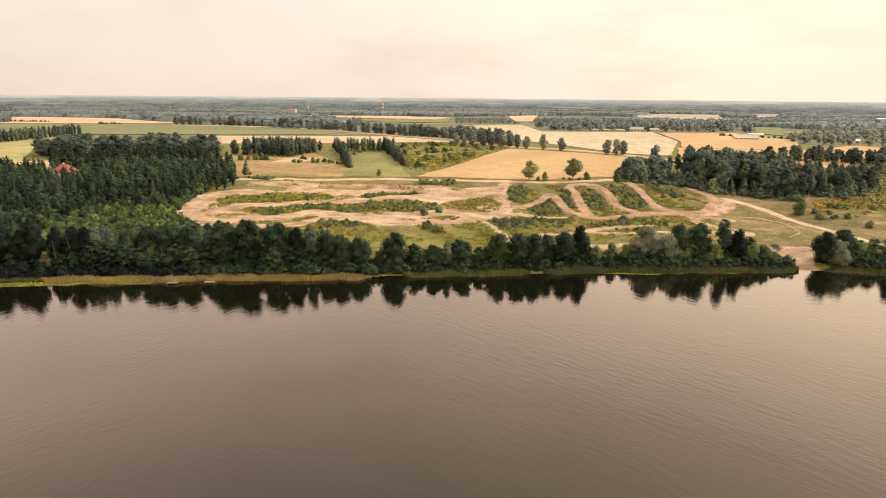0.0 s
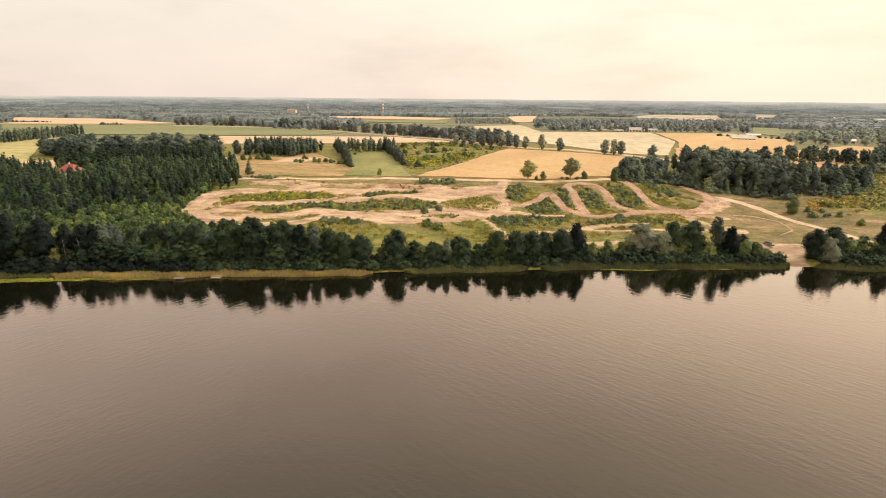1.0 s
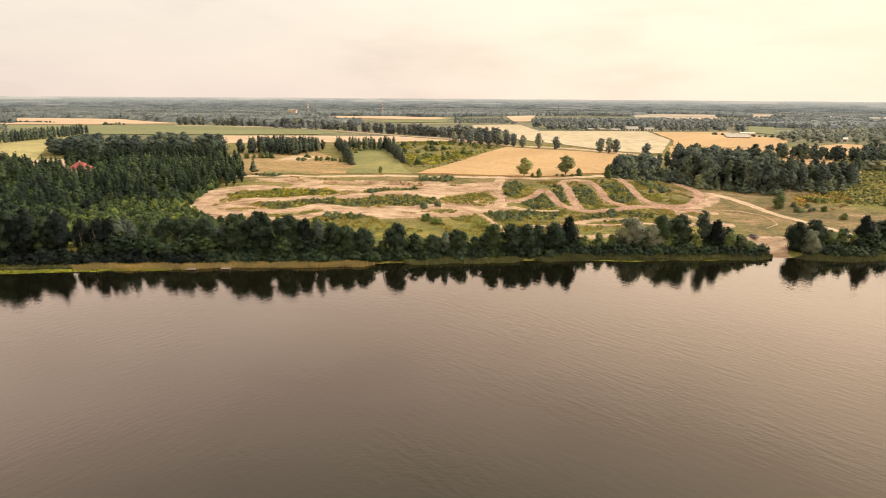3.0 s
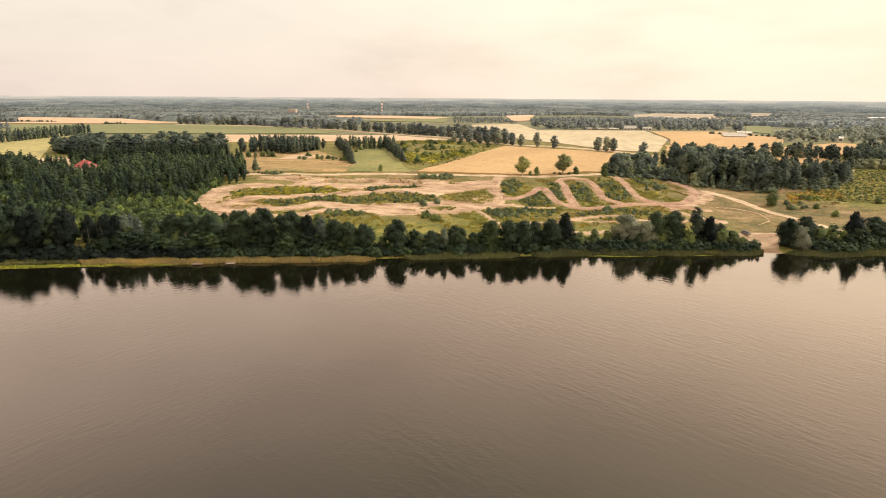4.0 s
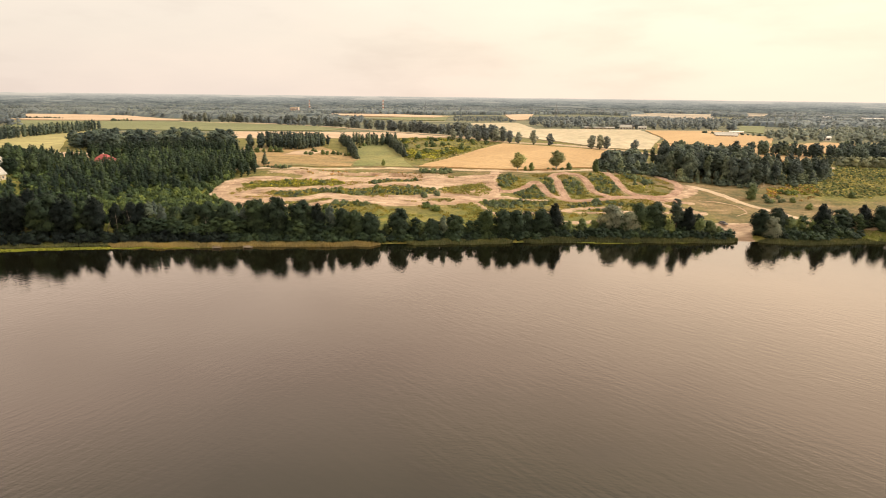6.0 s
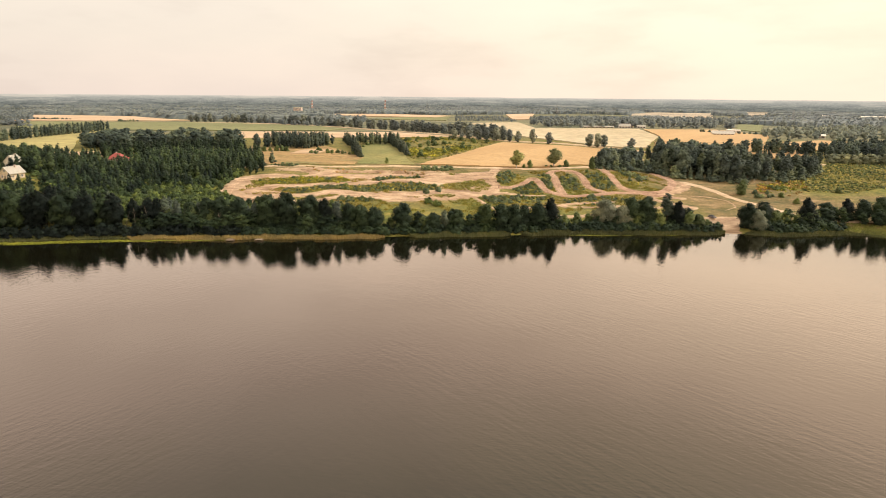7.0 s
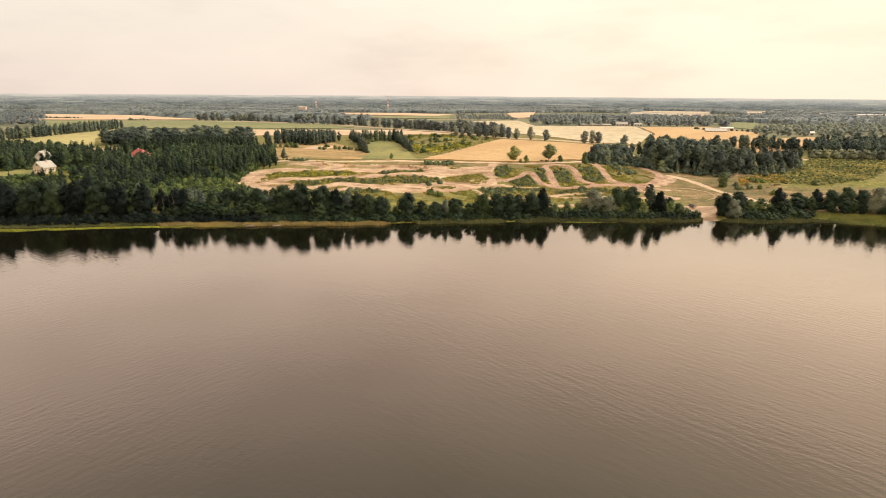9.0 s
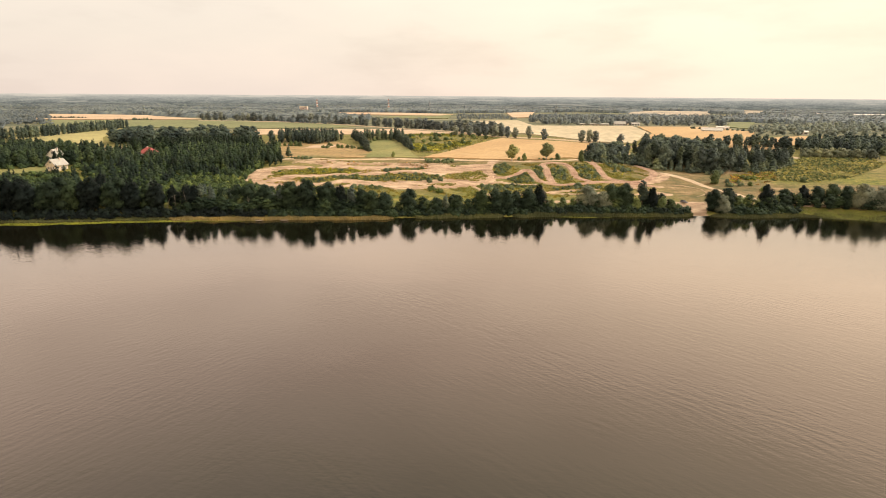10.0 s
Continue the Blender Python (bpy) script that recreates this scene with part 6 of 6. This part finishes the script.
def car(x, y, turn):
    ob = new("car")
    ob.matrix_basis = pose(x, y, float(land(x, y)) + 0.05, 0, 0, turn)
    bm = bmesh.new()
    prism(bm, [(-2.15, 0.35), (2.1, 0.35), (2.18, 0.62), (2.02, 0.84), (1.05, 0.98), (-1.75, 1.02), (-2.12, 0.9), (-2.2, 0.6)], -0.86, 0.86)
    body = bpart("body", bm, M_CARPAINT, ob, "", 0.06, True)
    bm = bmesh.new()
    prism(bm, [(-1.85, 0.98), (1.0, 0.98), (0.35, 1.42), (-1.35, 1.46)], -0.74, 0.74)
    bpart("glasshouse", bm, M_GLASS, ob, "dark tinted windows", 0.05, True)
    bm = bmesh.new()
    prism(bm, [(-1.4, 1.44), (0.36, 1.40), (0.25, 1.48), (-1.28, 1.51)], -0.70, 0.70)
    bpart("roof_panel", bm, M_CARPAINT, ob, "", 0.02, True)
    for sx in (-1.32, 1.35):
        for sy in (-0.80, 0.80):
            ty = fast_mesh("tyre", *tube((0, -0.1, 0), (0, 0.1, 0), 0.32, 0.32, 18), M_TYRE, True)
            w = part("wheel", ty, ob, "black tyre")
            w.location = (sx, sy, 0.3)
            bm = bmesh.new()
            bmesh.ops.create_cone(bm, cap_ends=True, segments=18, radius1=0.22, radius2=0.20, depth=0.22, matrix=Matrix.Rotation(math.pi / 2, 4, "X"))
            bpart("rim", bm, M_RIM, w, "grey metal rim")
    for sy in (-0.62, 0.62):
        bm = bmesh.new()
        box(bm, 2.02, 2.16, sy - 0.18, sy + 0.18, 0.64, 0.80)
        bpart("headlight", bm, M_LAMPLENS, body, "clear lamp lens", 0.03)
        bm = bmesh.new()
        box(bm, -2.2, -2.06, sy - 0.16, sy + 0.16, 0.68, 0.88)
        bpart("tail_light", bm, M_MASTRED, body, "red lamp lens", 0.03)
    tagged(ob, "dark grey car parked on the sandy track by the boat ramp", "car")


car(130.5, 65.5, -68)


def jetty(x, y, turn, l, label):
    ob = new("jetty")
    ob.matrix_basis = pose(x, y, 0.45, 0, 0, turn)
    for i in range(int(l / 0.42)):
        bm = bmesh.new()
        box(bm, -l / 2 + i * 0.42, -l / 2 + i * 0.42 + 0.36, -0.95 + 0.05 * math.sin(i * 2.1), 0.95 + 0.05 * math.sin(i * 3.3), 0, 0.07)
        bpart("plank", bm, M_PLANK, ob)
    for sy in (-0.75, 0.75):
        bm = bmesh.new()
        box(bm, -l / 2, l / 2, sy - 0.07, sy + 0.07, -0.16, -0.004)
        bpart("beam", bm, M_PLANK, ob)
    for sx in (-l / 2 + 0.2, l / 2 - 0.2):
        for sy in (-0.8, 0.8):
            part("post", fast_mesh("post", *tube((sx, sy, -1.6), (sx, sy, 0.5), 0.09, 0.08, 8), M_PLANK, True), ob)
    bm = bmesh.new()
    box(bm, -0.9, 0.9, 0.35, 0.7, 0.40, 0.47)
    box(bm, -0.75, -0.65, 0.4, 0.65, 0.075, 0.40)
    box(bm, 0.65, 0.75, 0.4, 0.65, 0.075, 0.40)
    bpart("bench", bm, M_PLANK, ob)
    tagged(ob, label, "jetty")


jetty(-92.8, 16.8, 3, 3.6, "small weathered wooden jetty at the reed edge")
jetty(-80.8, 18.2, 2, 3.6, "small weathered wooden jetty with a bench")


def lattice(x, y, z0, z1, w0, w1, n, r):
    """Four legs with crossed braces, as arrays."""
    ps = []
    cs = ((-1, -1), (1, -1), (1, 1), (-1, 1))
    for a, b in cs:
        ps.append(tube((x + a * w0, y + b * w0, z0), (x + a * w1, y + b * w1, z1), r, r, 4))
    for i in range(n):
        f, g = i / n, (i + 1) / n
        wa, wb = w0 + (w1 - w0) * f, w0 + (w1 - w0) * g
        za, zb = z0 + (z1 - z0) * f, z0 + (z1 - z0) * g
        for k in range(4):
            (a, b), (c, d) = cs[k], cs[(k + 1) % 4]
            ps.append(tube((x + a * wa, y + b * wa, za), (x + c * wb, y + d * wb, zb), r * 0.6, r * 0.6, 3 + 1))
            ps.append(tube((x + c * wa, y + d * wa, za), (x + a * wb, y + b * wb, zb), r * 0.6, r * 0.6, 4))
    return joined(ps)


def mast(x, y, h, label):
    ob = new("radio_mast")
    ob.matrix_basis = pose(x, y, float(land(x, y)))
    n = 7
    for i in range(n):
        w0, w1 = 2.2 - 1.1 * i / n, 2.2 - 1.1 * (i + 1) / n
        part("mast_section", fast_mesh("mast_section", *lattice(0, 0, h * i / n, h * (i + 1) / n, w0, w1, 3, 0.42), M_MASTRED if i % 2 == 0 else M_MASTWHITE), ob)
    part("aerial", fast_mesh("aerial", *tube((0, 0, h), (0, 0, h + 4), 0.12, 0.05), M_STEEL), ob)
    tagged(ob, label, "mast")


mast(-210.6, 1559, 33, "red and white banded lattice radio mast")
mast(-434.7, 1601.6, 30, "red and white banded lattice radio mast far off")


def strand(pts, r):
    """One thin four-sided tube along the points."""
    p = np.array(pts, float)
    ring = np.array([(r, 0, 0), (0, 0, r), (-r, 0, 0), (0, 0, -r)])
    i = np.arange(4)
    step = np.stack([i, (i + 1) % 4, (i + 1) % 4 + 4, i + 4], -1)
    return (p[:, None] + ring).reshape(-1, 3), np.concatenate([step + 4 * k for k in range(len(p) - 1)])


def pylon(x, y, h, turn):
    ob = new("pylon")
    ob.matrix_basis = pose(x, y, float(land(x, y)), 0, 0, turn)
    part("tower", fast_mesh("tower", *lattice(0, 0, 0, h, 2.6, 0.35, 8, 0.14), M_STEEL), ob)
    for f, s in ((0.66, 5.5), (0.80, 4.5), (0.93, 3.2)):
        bm = bmesh.new()
        prism(bm, [(-s, h * f), (s, h * f), (0.4, h * f + 0.9), (-0.4, h * f + 0.9)], -0.15, 0.15)
        bpart("cross_arm", bm, M_STEEL, ob)
    tagged(ob, "grey steel lattice power pylon", "pylon", "pylons of the power line")


PYLONS = [(-80, 1400, 30, 60), (243, 1280, 30, 50), (640, 953, 27, 50), (1000, 660, 27, 50)]
for q in PYLONS:
    pylon(*q)
for (xa, ya, ha, _), (xb, yb, hb, _) in zip(PYLONS, PYLONS[1:]):
    ob = new("power_line")
    for f, s in ((0.66, 5.5), (0.80, 4.5), (0.93, 3.2)):
        for side in (-1, 1):
            pts = []
            for k in range(13):
                u = k / 12
                x, y = xa + (xb - xa) * u + side * s, ya + (yb - ya) * u
                pts.append((x, y, float(land(xa, ya)) + ha * f + (hb - ha) * f * u - 26 * u * (1 - u)))
            part("wire", fast_mesh("wire", *strand(pts, 0.05), M_STEEL), ob)
    tagged(ob, "sagging grey power cables between pylons", "power line")

for x, y in ((-162.9, 247.8), (-160.2, 248.4), (-157.9, 246.2), (-156, 248.6)):
    g_ = np.random.default_rng(int(-x))
    bm = bmesh.new()
    bmesh.ops.create_cone(bm, cap_ends=True, segments=20, radius1=0.75, radius2=0.75, depth=1.3, matrix=Matrix.Rotation(math.pi / 2, 4, "X"))
    bmesh.ops.bevel(bm, geom=[e for e in bm.edges if e.calc_face_angle(0) > 1.0], offset=0.15, segments=2, affect="EDGES")
    me = bpy.data.meshes.new("hay_bale")
    bm.to_mesh(me)
    bm.free()
    me.materials.append(M_BALEWRAP)
    ob = new("hay_bale", me)
    ob.matrix_basis = pose(x, y, float(land(x, y)) + 0.9, 0, 0, float(g_.uniform(0, 180)))
    tagged(ob, "round hay bale wrapped in white film", "hay bale", "hay bales on the field")
